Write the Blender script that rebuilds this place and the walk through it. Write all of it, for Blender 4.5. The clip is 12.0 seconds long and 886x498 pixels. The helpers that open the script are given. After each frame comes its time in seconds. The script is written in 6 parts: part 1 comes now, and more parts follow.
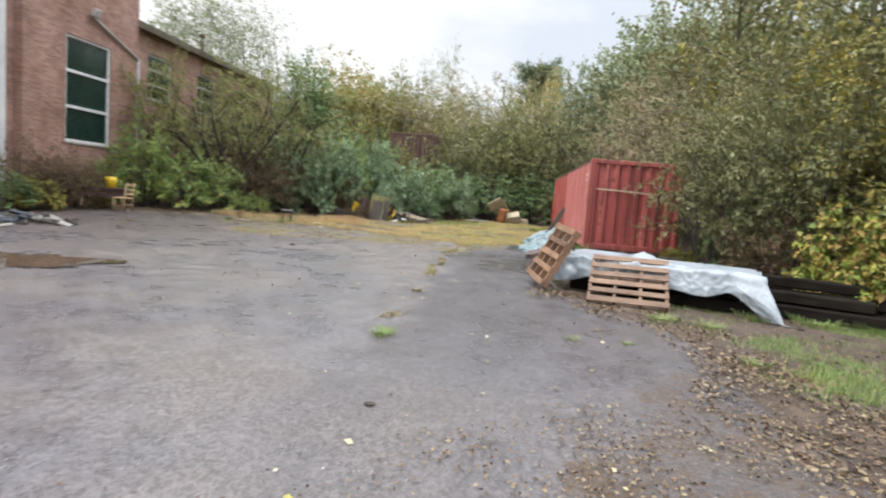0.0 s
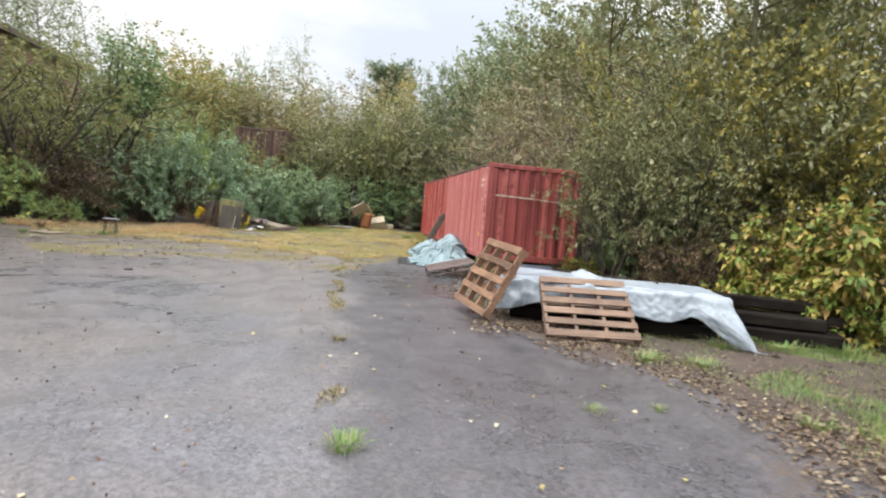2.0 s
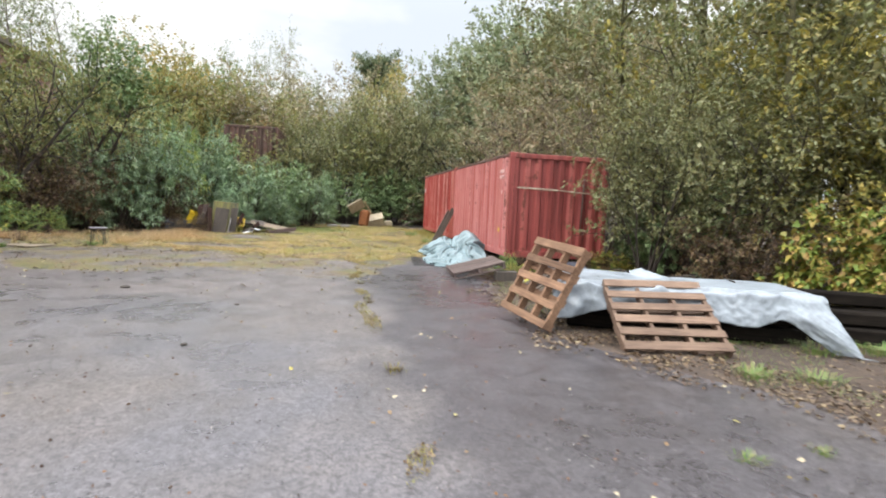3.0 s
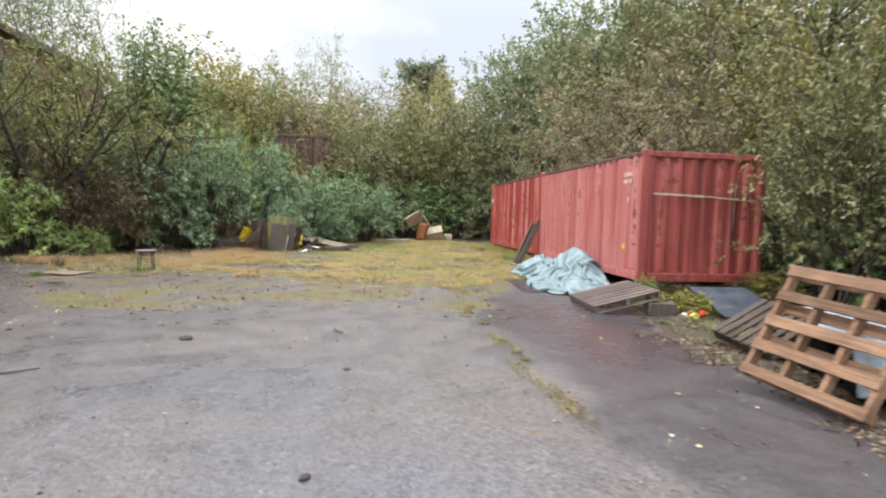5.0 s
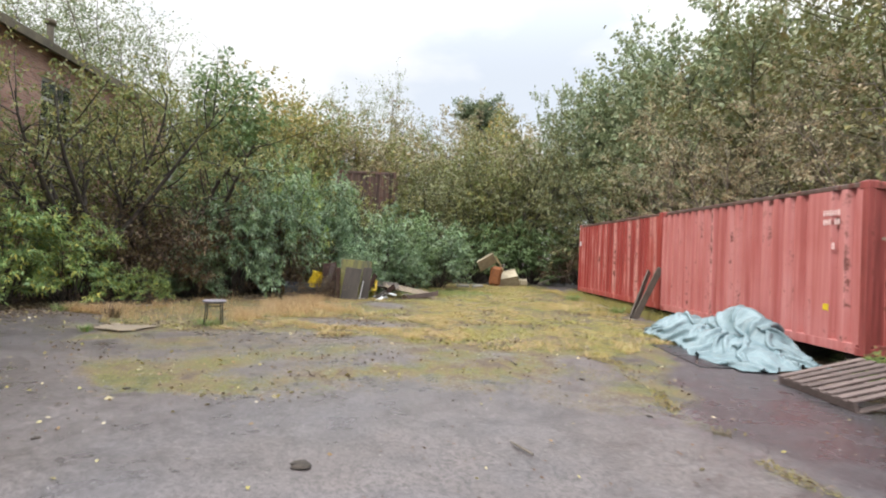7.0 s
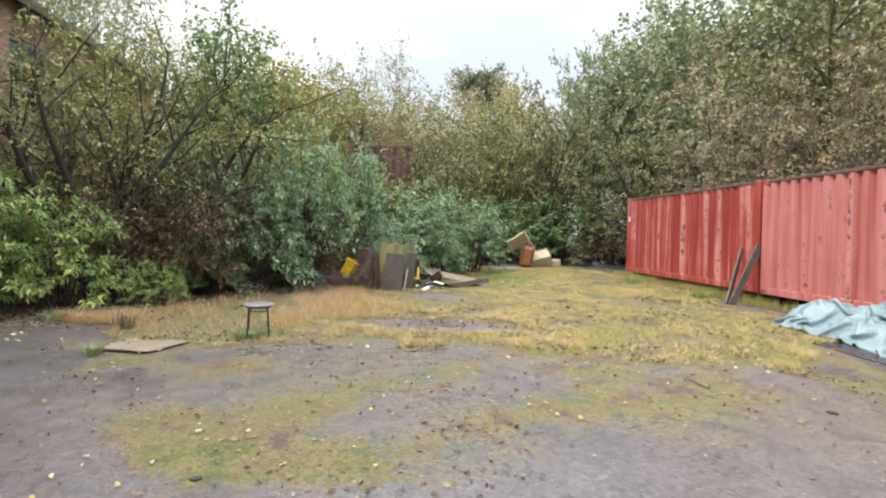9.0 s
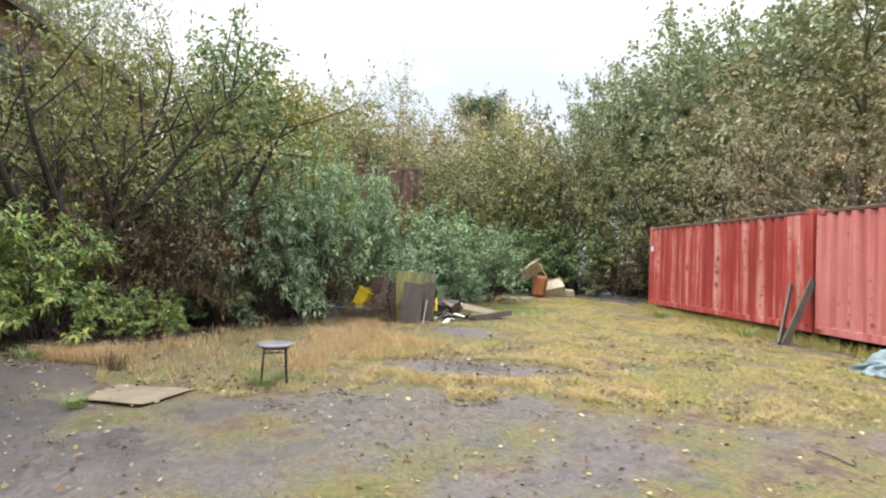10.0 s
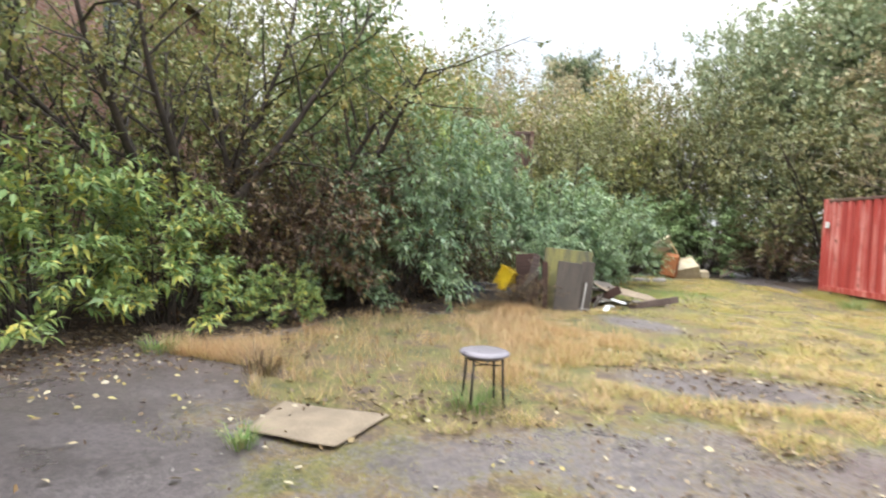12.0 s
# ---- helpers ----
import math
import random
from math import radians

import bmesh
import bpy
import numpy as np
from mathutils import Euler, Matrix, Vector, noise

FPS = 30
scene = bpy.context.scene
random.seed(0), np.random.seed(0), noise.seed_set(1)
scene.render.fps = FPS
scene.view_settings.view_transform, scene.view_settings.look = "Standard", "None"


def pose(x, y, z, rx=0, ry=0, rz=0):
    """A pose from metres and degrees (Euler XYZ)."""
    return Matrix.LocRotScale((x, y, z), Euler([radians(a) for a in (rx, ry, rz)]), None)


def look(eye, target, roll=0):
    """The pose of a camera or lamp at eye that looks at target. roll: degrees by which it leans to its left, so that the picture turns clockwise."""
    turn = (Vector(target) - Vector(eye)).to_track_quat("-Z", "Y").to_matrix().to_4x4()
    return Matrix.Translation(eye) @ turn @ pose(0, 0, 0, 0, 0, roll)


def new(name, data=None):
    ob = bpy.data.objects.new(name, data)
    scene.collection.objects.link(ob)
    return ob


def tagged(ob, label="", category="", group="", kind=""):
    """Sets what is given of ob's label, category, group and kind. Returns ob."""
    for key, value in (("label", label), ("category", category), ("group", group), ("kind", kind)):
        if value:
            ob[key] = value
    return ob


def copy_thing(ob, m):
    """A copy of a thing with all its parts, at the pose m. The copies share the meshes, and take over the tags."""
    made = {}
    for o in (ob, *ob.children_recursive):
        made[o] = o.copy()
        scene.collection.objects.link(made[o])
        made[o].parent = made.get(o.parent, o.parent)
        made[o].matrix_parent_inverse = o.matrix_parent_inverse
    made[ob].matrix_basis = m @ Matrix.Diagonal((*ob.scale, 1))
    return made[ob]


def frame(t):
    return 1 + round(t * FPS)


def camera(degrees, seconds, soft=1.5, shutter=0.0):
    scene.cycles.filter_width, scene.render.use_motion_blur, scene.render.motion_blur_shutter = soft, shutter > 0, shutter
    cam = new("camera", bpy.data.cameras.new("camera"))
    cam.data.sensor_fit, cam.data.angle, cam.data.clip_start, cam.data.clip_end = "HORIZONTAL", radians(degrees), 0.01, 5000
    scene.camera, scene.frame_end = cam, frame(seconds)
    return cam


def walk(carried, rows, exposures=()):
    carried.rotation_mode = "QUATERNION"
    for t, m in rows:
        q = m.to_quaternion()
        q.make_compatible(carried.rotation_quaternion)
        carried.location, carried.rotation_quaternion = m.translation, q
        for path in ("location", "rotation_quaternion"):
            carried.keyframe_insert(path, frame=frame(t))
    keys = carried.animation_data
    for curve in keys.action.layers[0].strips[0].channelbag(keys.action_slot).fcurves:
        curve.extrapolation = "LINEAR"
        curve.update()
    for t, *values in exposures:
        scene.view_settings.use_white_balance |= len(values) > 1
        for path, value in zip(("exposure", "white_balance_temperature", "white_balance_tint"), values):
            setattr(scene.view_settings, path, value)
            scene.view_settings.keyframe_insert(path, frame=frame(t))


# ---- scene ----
cam = camera(78.5, 12.0, 2.0, 0.4)
METRES, EYE, TILT, LEAN, TURN = 15.6, 1.5, 0.0, 0.0, -26.2
ROWS = [
    (0.0, 0.0, 0.0, 0.0, 0.43, -5.45, -4.55),
    (0.5, -0.0146, 0.0283, -0.0, -7.02, -6.73, -5.07),
    (1.0, -0.0304, 0.0601, -0.0011, -11.61, -7.67, -7.41),
    (1.5, -0.0449, 0.0968, 0.0011, -13.25, -3.21, -8.41),
    (2.0, -0.0621, 0.1374, 0.0029, -16.14, -3.94, -4.65),
    (2.5, -0.0779, 0.1738, 0.0042, -17.62, -5.03, -2.63),
    (4.5, -0.1254, 0.3421, 0.0052, -16.86, -2.66, -2.92),
    (5.0, -0.1407, 0.3849, 0.0045, -14.23, -3.65, -1.64),
    (5.5, -0.1542, 0.4252, 0.0053, -11.85, -2.77, -1.71),
    (6.0, -0.1695, 0.465, 0.0067, -10.0, -1.65, -2.0),
    (6.5, -0.1818, 0.5011, 0.0064, -9.93, -0.91, -2.67),
    (7.0, -0.2035, 0.545, 0.0079, -10.07, 0.46, -2.26),
    (9.0, -0.2876, 0.6992, 0.0091, -11.86, -1.75, -0.87),
    (9.5, -0.3019, 0.7342, 0.0098, -13.06, -0.05, -1.45),
    (10.0, -0.3172, 0.7745, 0.0108, -12.83, 1.0, -1.82),
    (10.5, -0.3368, 0.8108, 0.0103, -13.37, -0.26, -1.7),
    (11.0, -0.3573, 0.847, 0.0103, -12.84, -1.98, -0.99),
    (11.5, -0.3814, 0.8791, 0.0075, -10.35, -3.86, -1.0),
    (12.0, -0.3997, 0.9107, 0.008, -6.02, -2.2, -2.69),
]
walk(cam, [(t, pose(0, 0, EYE, TILT, LEAN, TURN) @ pose(METRES * x, METRES * y, METRES * z, 90 + pitch, roll, yaw)) for t, x, y, z, yaw, pitch, roll in ROWS],
     exposures=[(0.0, 0.3), (0.5, 0.3), (1.0, 0.62), (1.5, 0.34), (2.0, 0.35), (2.5, 0.4), (5.0, 0.35), (7.0, 0.3), (9.5, 0.5), (11.0, 0.58), (12.0, 0.78)])

# ---- world, sun, exposure ----
world = bpy.data.worlds.new("overcast_sky")
scene.world = world
world.use_nodes = True
wn, wl = world.node_tree.nodes, world.node_tree.links
wn.clear()
SUN_EL, SUN_AZ = 48.0, 275.0


def wnode(kind, **kw):
    n = wn.new(kind)
    for k, v in kw.items():
        n.inputs[k].default_value = v
    return n


w_out = wn.new("ShaderNodeOutputWorld")
w_bg = wnode("ShaderNodeBackground", Strength=0.1)
sky = wn.new("ShaderNodeTexSky")
sky.sky_type, sky.sun_disc = "NISHITA", False
sky.sun_elevation, sky.sun_rotation = radians(SUN_EL), radians(SUN_AZ)
sky.air_density, sky.dust_density = 1.2, 2.0
w_geo = wn.new("ShaderNodeTexCoord")
w_sep = wn.new("ShaderNodeSeparateXYZ")
wl.new(w_geo.outputs["Generated"], w_sep.inputs[0])
w_map = wn.new("ShaderNodeMapping")
w_map.inputs["Scale"].default_value = (1.0, 1.0, 2.6)
wl.new(w_geo.outputs["Generated"], w_map.inputs[0])
w_noise = wnode("ShaderNodeTexNoise", Scale=2.3, Detail=6.0, Roughness=0.5)
wl.new(w_map.outputs[0], w_noise.inputs[0])
w_cloud = wn.new("ShaderNodeValToRGB")
w_cloud.color_ramp.elements[0].position, w_cloud.color_ramp.elements[0].color = 0.36, (6.7, 7.25, 8.1, 1)
w_cloud.color_ramp.elements[1].position, w_cloud.color_ramp.elements[1].color = 0.54, (9.1, 9.15, 9.2, 1)
wl.new(w_noise.outputs[0], w_cloud.inputs[0])
w_grad = wn.new("ShaderNodeMapRange")
w_grad.interpolation_type = "SMOOTHSTEP"
for k, v in (("From Min", 0.3), ("From Max", 0.95), ("To Min", 1.0), ("To Max", 4.0)):
    w_grad.inputs[k].default_value = v
wl.new(w_sep.outputs[2], w_grad.inputs[0])
w_mul = wn.new("ShaderNodeVectorMath")
w_mul.operation = "MULTIPLY"
wl.new(w_cloud.outputs[0], w_mul.inputs[0])
wl.new(w_grad.outputs[0], w_mul.inputs[1])
w_mix = wn.new("ShaderNodeMixRGB")
w_mix.inputs[0].default_value = 0.95
wl.new(sky.outputs[0], w_mix.inputs[1])
wl.new(w_mul.outputs[0], w_mix.inputs[2])
wl.new(w_mix.outputs[0], w_bg.inputs[0])
wl.new(w_bg.outputs[0], w_out.inputs[0])

sun = new("sun", bpy.data.lights.new("sun", "SUN"))
sun.data.energy, sun.data.angle, sun.data.color = 1.6, radians(18), (1.0, 0.96, 0.9)
sun.matrix_world = look((0, 0, 40), (math.sin(radians(SUN_AZ - 180)) * 36, math.cos(radians(SUN_AZ - 180)) * 36, 0))


# ---- materials ----
def material(name):
    m = bpy.data.materials.new(name)
    m.use_nodes = True
    nt = m.node_tree
    nt.nodes.clear()
    out = nt.nodes.new("ShaderNodeOutputMaterial")
    b = nt.nodes.new("ShaderNodeBsdfPrincipled")
    nt.links.new(b.outputs[0], out.inputs[0])
    return m, nt, b, out


def node(nt, kind, ins=(), operation="", use_clamp=False, blend_type="", layer_name=""):
    n = nt.nodes.new(kind)
    if operation:
        n.operation, n.use_clamp = operation, use_clamp
    if blend_type:
        n.blend_type = blend_type
    if layer_name:
        n.layer_name = layer_name
    for k, v in dict(ins).items():
        if isinstance(v, bpy.types.NodeSocket):
            nt.links.new(v, n.inputs[k])
        else:
            n.inputs[k].default_value = v
    return n


def coords(nt, scale=(1, 1, 1), space="Object"):
    tc = node(nt, "ShaderNodeTexCoord")
    return node(nt, "ShaderNodeMapping", {"Vector": tc.outputs[space], "Scale": scale}).outputs[0]


def tex(nt, scale, detail=4.0, rough=0.55, vec=None):
    return node(nt, "ShaderNodeTexNoise", {"Vector": vec or coords(nt), "Scale": scale, "Detail": detail, "Roughness": rough}).outputs[0]


def ramp(nt, fac, *stops):
    n = node(nt, "ShaderNodeValToRGB", {"Fac": fac})
    e = n.color_ramp.elements
    while len(e) < len(stops):
        e.new(0.5)
    for el, (pos, col) in zip(e, stops):
        el.position = pos
        el.color = (*col, 1) if len(col) == 3 else col
    return n.outputs[0]


def grey(v):
    return (v, v, v)


def mix(nt, fac, a, b, kind="MIX"):
    return node(nt, "ShaderNodeMixRGB", {"Fac": fac, "Color1": a, "Color2": b}, blend_type=kind).outputs[0]


def calc(nt, op, a, b=0.0, clamp=False):
    return node(nt, "ShaderNodeMath", {0: a, 1: b}, operation=op, use_clamp=clamp).outputs[0]


def bump(nt, bsdf, height, strength=0.3, distance=0.01):
    n = node(nt, "ShaderNodeBump", {"Height": height, "Strength": strength, "Distance": distance})
    nt.links.new(n.outputs[0], bsdf.inputs["Normal"])


def simple(name, dark, light, scale=8.0, rough=0.7, metal=0.0, bump_s=0.25, stretch=(1, 1, 1), fine=60.0):
    """Two-scale noise between two colours, with relief."""
    m, nt, b, _ = material(name)
    v = coords(nt, stretch)
    n1, n2 = tex(nt, scale, 5, 0.6, v), tex(nt, fine, 3, 0.6, v)
    f = calc(nt, "ADD", calc(nt, "MULTIPLY", n1, 0.7), calc(nt, "MULTIPLY", n2, 0.3))
    nt.links.new(ramp(nt, f, (0.36, dark), (0.64, light)), b.inputs["Base Color"])
    nt.links.new(ramp(nt, n1, (0.3, grey(max(rough - 0.15, 0.03))), (0.7, grey(min(rough + 0.1, 1)))), b.inputs["Roughness"])
    b.inputs["Metallic"].default_value = metal
    if bump_s:
        bump(nt, b, f, bump_s, 0.006)
    return m


def leaf_material(name, *colours, translucent=0.22):
    """Leaves, each of its own tint, part of the light passing through."""
    m, nt, b, out = material(name)
    isl = node(nt, "ShaderNodeNewGeometry").outputs["Random Per Island"]
    step = 1.0 / len(colours)
    col = ramp(nt, isl, *[(i * step, c) for i, c in enumerate(colours)])
    patch = tex(nt, 0.9, 2, 0.5)
    col = mix(nt, ramp(nt, patch, (0.35, grey(0.0)), (0.7, grey(0.55))), col, mix(nt, 1.0, col, (1.15, 1.0, 0.75, 1), "MULTIPLY"))
    nt.links.new(col, b.inputs["Base Color"])
    b.inputs["Roughness"].default_value = 0.48
    b.inputs["Specular IOR Level"].default_value = 0.33
    tr = node(nt, "ShaderNodeBsdfTranslucent", {"Color": col})
    mx = node(nt, "ShaderNodeMixShader", {0: translucent, 1: b.outputs[0], 2: tr.outputs[0]})
    nt.links.new(mx.outputs[0], out.inputs[0])
    return m


def ground_material():
    m, nt, b, _ = material("asphalt_moss_and_soil")
    v = coords(nt)
    z = node(nt, "ShaderNodeSeparateColor", {0: node(nt, "ShaderNodeVertexColor", layer_name="zone").outputs[0]})
    dry, soil, strip = z.outputs[0], z.outputs[1], z.outputs[2]
    big, mid, fine = tex(nt, 0.35, 4, 0.6, v), tex(nt, 2.6, 5, 0.6, v), tex(nt, 26, 4, 0.65, v)
    grit = node(nt, "ShaderNodeTexVoronoi", {"Vector": v, "Scale": 75.0}).outputs["Color"]
    gv = node(nt, "ShaderNodeSeparateColor", {0: grit}).outputs[0]
    grit2 = node(nt, "ShaderNodeSeparateColor", {0: node(nt, "ShaderNodeTexVoronoi", {"Vector": v, "Scale": 30.0}).outputs["Color"]}).outputs[1]
    speck = calc(nt, "ADD", calc(nt, "MULTIPLY", gv, 0.6), calc(nt, "MULTIPLY", grit2, 0.4))
    tone = ramp(nt, calc(nt, "ADD", calc(nt, "MULTIPLY", mid, 0.35), calc(nt, "MULTIPLY", fine, 0.65)), (0.34, grey(0.72)), (0.66, grey(1.26)))
    tone = mix(nt, 0.75, tone, mix(nt, 1.0, tone, ramp(nt, speck, (0.15, grey(0.5)), (0.8, grey(1.55))), "MULTIPLY"))
    old = mix(nt, 1.0, mix(nt, ramp(nt, big, (0.42, grey(0.0)), (0.58, grey(1.0))), (0.094, 0.089, 0.098, 1), (0.104, 0.091, 0.088, 1)), tone, "MULTIPLY")
    far_y = node(nt, "ShaderNodeSeparateXYZ", {0: v}).outputs[1]
    worn = ramp(nt, calc(nt, "ADD", calc(nt, "MULTIPLY", far_y, 0.05), calc(nt, "MULTIPLY", calc(nt, "SUBTRACT", big, 0.5), 0.5)), (0.5, grey(0.0)), (0.78, grey(1.0)))
    old = mix(nt, worn, old, mix(nt, 1.0, (0.096, 0.079, 0.078, 1), tone, "MULTIPLY"))
    new_a = mix(nt, 1.0, (0.052, 0.046, 0.05, 1), tone, "MULTIPLY")
    col = mix(nt, strip, old, new_a)
    mossn = calc(nt, "ADD", calc(nt, "MULTIPLY", fine, 0.6), calc(nt, "MULTIPLY", mid, 0.4))
    dryc = ramp(nt, mid, (0.34, (0.058, 0.062, 0.019)), (0.45, (0.108, 0.1, 0.03)), (0.54, (0.125, 0.094, 0.042)), (0.64, (0.075, 0.053, 0.04)))
    dmask = ramp(nt, calc(nt, "ADD", dry, calc(nt, "MULTIPLY", calc(nt, "SUBTRACT", mossn, 0.5), 2.2)), (0.36, grey(0.0)), (0.66, grey(1.0)))
    dryc = mix(nt, 1.0, dryc, ramp(nt, speck, (0.15, grey(0.6)), (0.8, grey(1.35))), "MULTIPLY")
    col = mix(nt, dmask, col, dryc)
    soilc = ramp(nt, mossn, (0.36, (0.02, 0.014, 0.011)), (0.52, (0.055, 0.037, 0.027)), (0.66, (0.105, 0.074, 0.05)))
    smask = ramp(nt, calc(nt, "ADD", soil, calc(nt, "MULTIPLY", calc(nt, "SUBTRACT", mossn, 0.5), 1.6)), (0.4, grey(0.0)), (0.6, grey(1.0)))
    col = mix(nt, smask, col, soilc)
    nt.links.new(col, b.inputs["Base Color"])
    cover = calc(nt, "MAXIMUM", dmask, smask)
    wet = ramp(nt, calc(nt, "ADD", calc(nt, "MULTIPLY", big, 0.6), calc(nt, "MULTIPLY", mid, 0.4)), (0.4, grey(0.22)), (0.6, grey(0.52)))
    nt.links.new(mix(nt, cover, wet, (0.9, 0.9, 0.9, 1)), b.inputs["Roughness"])
    b.inputs["Specular IOR Level"].default_value = 0.5
    h = calc(nt, "ADD", calc(nt, "MULTIPLY", gv, 0.4), calc(nt, "MULTIPLY", fine, 0.6))
    bump(nt, b, h, 0.45, 0.01)
    return m


def container_material(name, dark, base, pale, rust_amount):
    m, nt, b, _ = material(name)
    v = coords(nt)
    down = coords(nt, (6.0, 6.0, 0.22))
    streak, fade, spot = tex(nt, 1.0, 5, 0.6, down), tex(nt, 1.1, 4, 0.55, v), tex(nt, 5.0, 6, 0.7, v)
    col = ramp(nt, calc(nt, "ADD", calc(nt, "MULTIPLY", streak, 0.8), calc(nt, "MULTIPLY", fade, 0.2)), (0.38, dark), (0.5, base), (0.63, pale))
    rust = ramp(nt, calc(nt, "ADD", calc(nt, "MULTIPLY", spot, 0.5), calc(nt, "MULTIPLY", streak, 0.5)), (0.6 - rust_amount, grey(0.0)), (0.66 - rust_amount, grey(0.85)))
    col = mix(nt, rust, col, ramp(nt, tex(nt, 30, 3, 0.6, v), (0.35, (0.05, 0.016, 0.012)), (0.65, (0.15, 0.045, 0.028))))
    nt.links.new(col, b.inputs["Base Color"])
    nt.links.new(mix(nt, rust, (0.5, 0.5, 0.5, 1), (0.9, 0.9, 0.9, 1)), b.inputs["Roughness"])
    bump(nt, b, calc(nt, "ADD", spot, rust), 0.2, 0.004)
    return m


def brick_material():
    m, nt, b, _ = material("red_brick")
    tc = node(nt, "ShaderNodeTexCoord")
    sep = node(nt, "ShaderNodeSeparateXYZ", {0: tc.outputs["Object"]})
    along = calc(nt, "ADD", sep.outputs[0], sep.outputs[1])
    v = node(nt, "ShaderNodeCombineXYZ", {0: along, 1: sep.outputs[2]}).outputs[0]
    br = node(nt, "ShaderNodeTexBrick", {"Vector": v, "Color1": (0.4, 0.23, 0.18, 1), "Color2": (0.24, 0.13, 0.105, 1), "Mortar": (0.38, 0.32, 0.29, 1), "Scale": 1.0,
                                         "Mortar Size": 0.006, "Mortar Smooth": 0.2, "Bias": 0.0, "Brick Width": 0.225, "Row Height": 0.075})
    stain = tex(nt, 0.8, 5, 0.6)
    col = mix(nt, ramp(nt, stain, (0.42, grey(0.0)), (0.62, grey(0.85))), br.outputs[0], mix(nt, 1.0, br.outputs[0], (0.62, 0.55, 0.5, 1), "MULTIPLY"))
    nt.links.new(col, b.inputs["Base Color"])
    b.inputs["Roughness"].default_value = 0.85
    bump(nt, b, br.outputs["Fac"], -0.4, 0.006)
    return m


def wood_material(name, dark, light, rough=0.8, gloss=0.4):
    m, nt, b, _ = material(name)
    v = coords(nt, (2.5, 40, 40))
    g, s = tex(nt, 1.0, 5, 0.65, v), tex(nt, 2.2, 4, 0.6)
    rnd = node(nt, "ShaderNodeObjectInfo").outputs["Random"]
    f = calc(nt, "ADD", calc(nt, "MULTIPLY", g, 0.6), calc(nt, "MULTIPLY", s, 0.4))
    col = ramp(nt, f, (0.36, dark), (0.64, light))
    col = mix(nt, 1.0, col, ramp(nt, rnd, (0.0, grey(0.65)), (1.0, grey(1.15))), "MULTIPLY")
    nt.links.new(col, b.inputs["Base Color"])
    b.inputs["Roughness"].default_value = rough
    b.inputs["Specular IOR Level"].default_value = gloss
    bump(nt, b, g, 0.4, 0.004)
    return m


def glass_material():
    m, nt, b, _ = material("window_glass")
    # Dark green base colour stands in for greenery reflected in the panes.
    b.inputs["Base Color"].default_value = (0.012, 0.03, 0.026, 1)
    nt.links.new(ramp(nt, tex(nt, 2.0), (0.3, grey(0.03)), (0.7, grey(0.1))), b.inputs["Roughness"])
    b.inputs["Specular IOR Level"].default_value = 0.6
    return m


M_GROUND = ground_material()
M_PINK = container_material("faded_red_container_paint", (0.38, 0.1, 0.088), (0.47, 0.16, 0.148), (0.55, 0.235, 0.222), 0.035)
M_RED = container_material("red_container_paint", (0.24, 0.03, 0.025), (0.33, 0.047, 0.038), (0.55, 0.25, 0.22), 0.02)
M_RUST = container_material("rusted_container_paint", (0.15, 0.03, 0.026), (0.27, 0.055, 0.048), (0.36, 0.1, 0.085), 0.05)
M_BROWN_STEEL = container_material("brown_container_paint", (0.06, 0.034, 0.028), (0.1, 0.058, 0.046), (0.15, 0.09, 0.072), 0.06)
M_BRICK = brick_material()
M_GLASS = glass_material()
M_WHITE = simple("white_paint", (0.5, 0.52, 0.53), (0.66, 0.67, 0.67), 3, 0.45, bump_s=0.05)
M_ROOF = simple("mossy_brown_roof_felt", (0.06, 0.05, 0.035), (0.15, 0.125, 0.085), 2, 0.85)
M_PIPE = simple("grey_plastic_pipe", (0.3, 0.29, 0.28), (0.45, 0.44, 0.42), 5, 0.5, bump_s=0.05)
M_PALLET = wood_material("weathered_pallet_pine", (0.11, 0.06, 0.038), (0.32, 0.19, 0.115))
M_PALLET_WORN = wood_material("worn_pallet_wood", (0.085, 0.052, 0.038), (0.27, 0.18, 0.125))
M_PALLET_GREY = wood_material("grey_pallet_wood", (0.075, 0.054, 0.05), (0.2, 0.15, 0.135))
M_PALE_WOOD = wood_material("pale_pine", (0.36, 0.25, 0.14), (0.55, 0.4, 0.24))
M_PALLET_DARK = wood_material("dirty_pallet_wood", (0.03, 0.021, 0.016), (0.11, 0.08, 0.06))
M_SLEEPER = wood_material("tarred_timber", (0.004, 0.0035, 0.003), (0.02, 0.016, 0.013), 0.9, 0.08)
M_GREY_WOOD = wood_material("silvered_wood", (0.06, 0.052, 0.045), (0.17, 0.145, 0.12))
M_DARK_WOOD = wood_material("dark_wood", (0.03, 0.015, 0.012), (0.08, 0.04, 0.03))
M_TARP_WHITE = simple("dirty_white_sheeting", (0.18, 0.205, 0.23), (0.33, 0.375, 0.42), 3.2, 0.42, bump_s=0.4, fine=22)
M_TARP_BLUE = simple("pale_blue_tarpaulin", (0.115, 0.18, 0.2), (0.22, 0.295, 0.32), 3.0, 0.4, bump_s=0.25, fine=30)


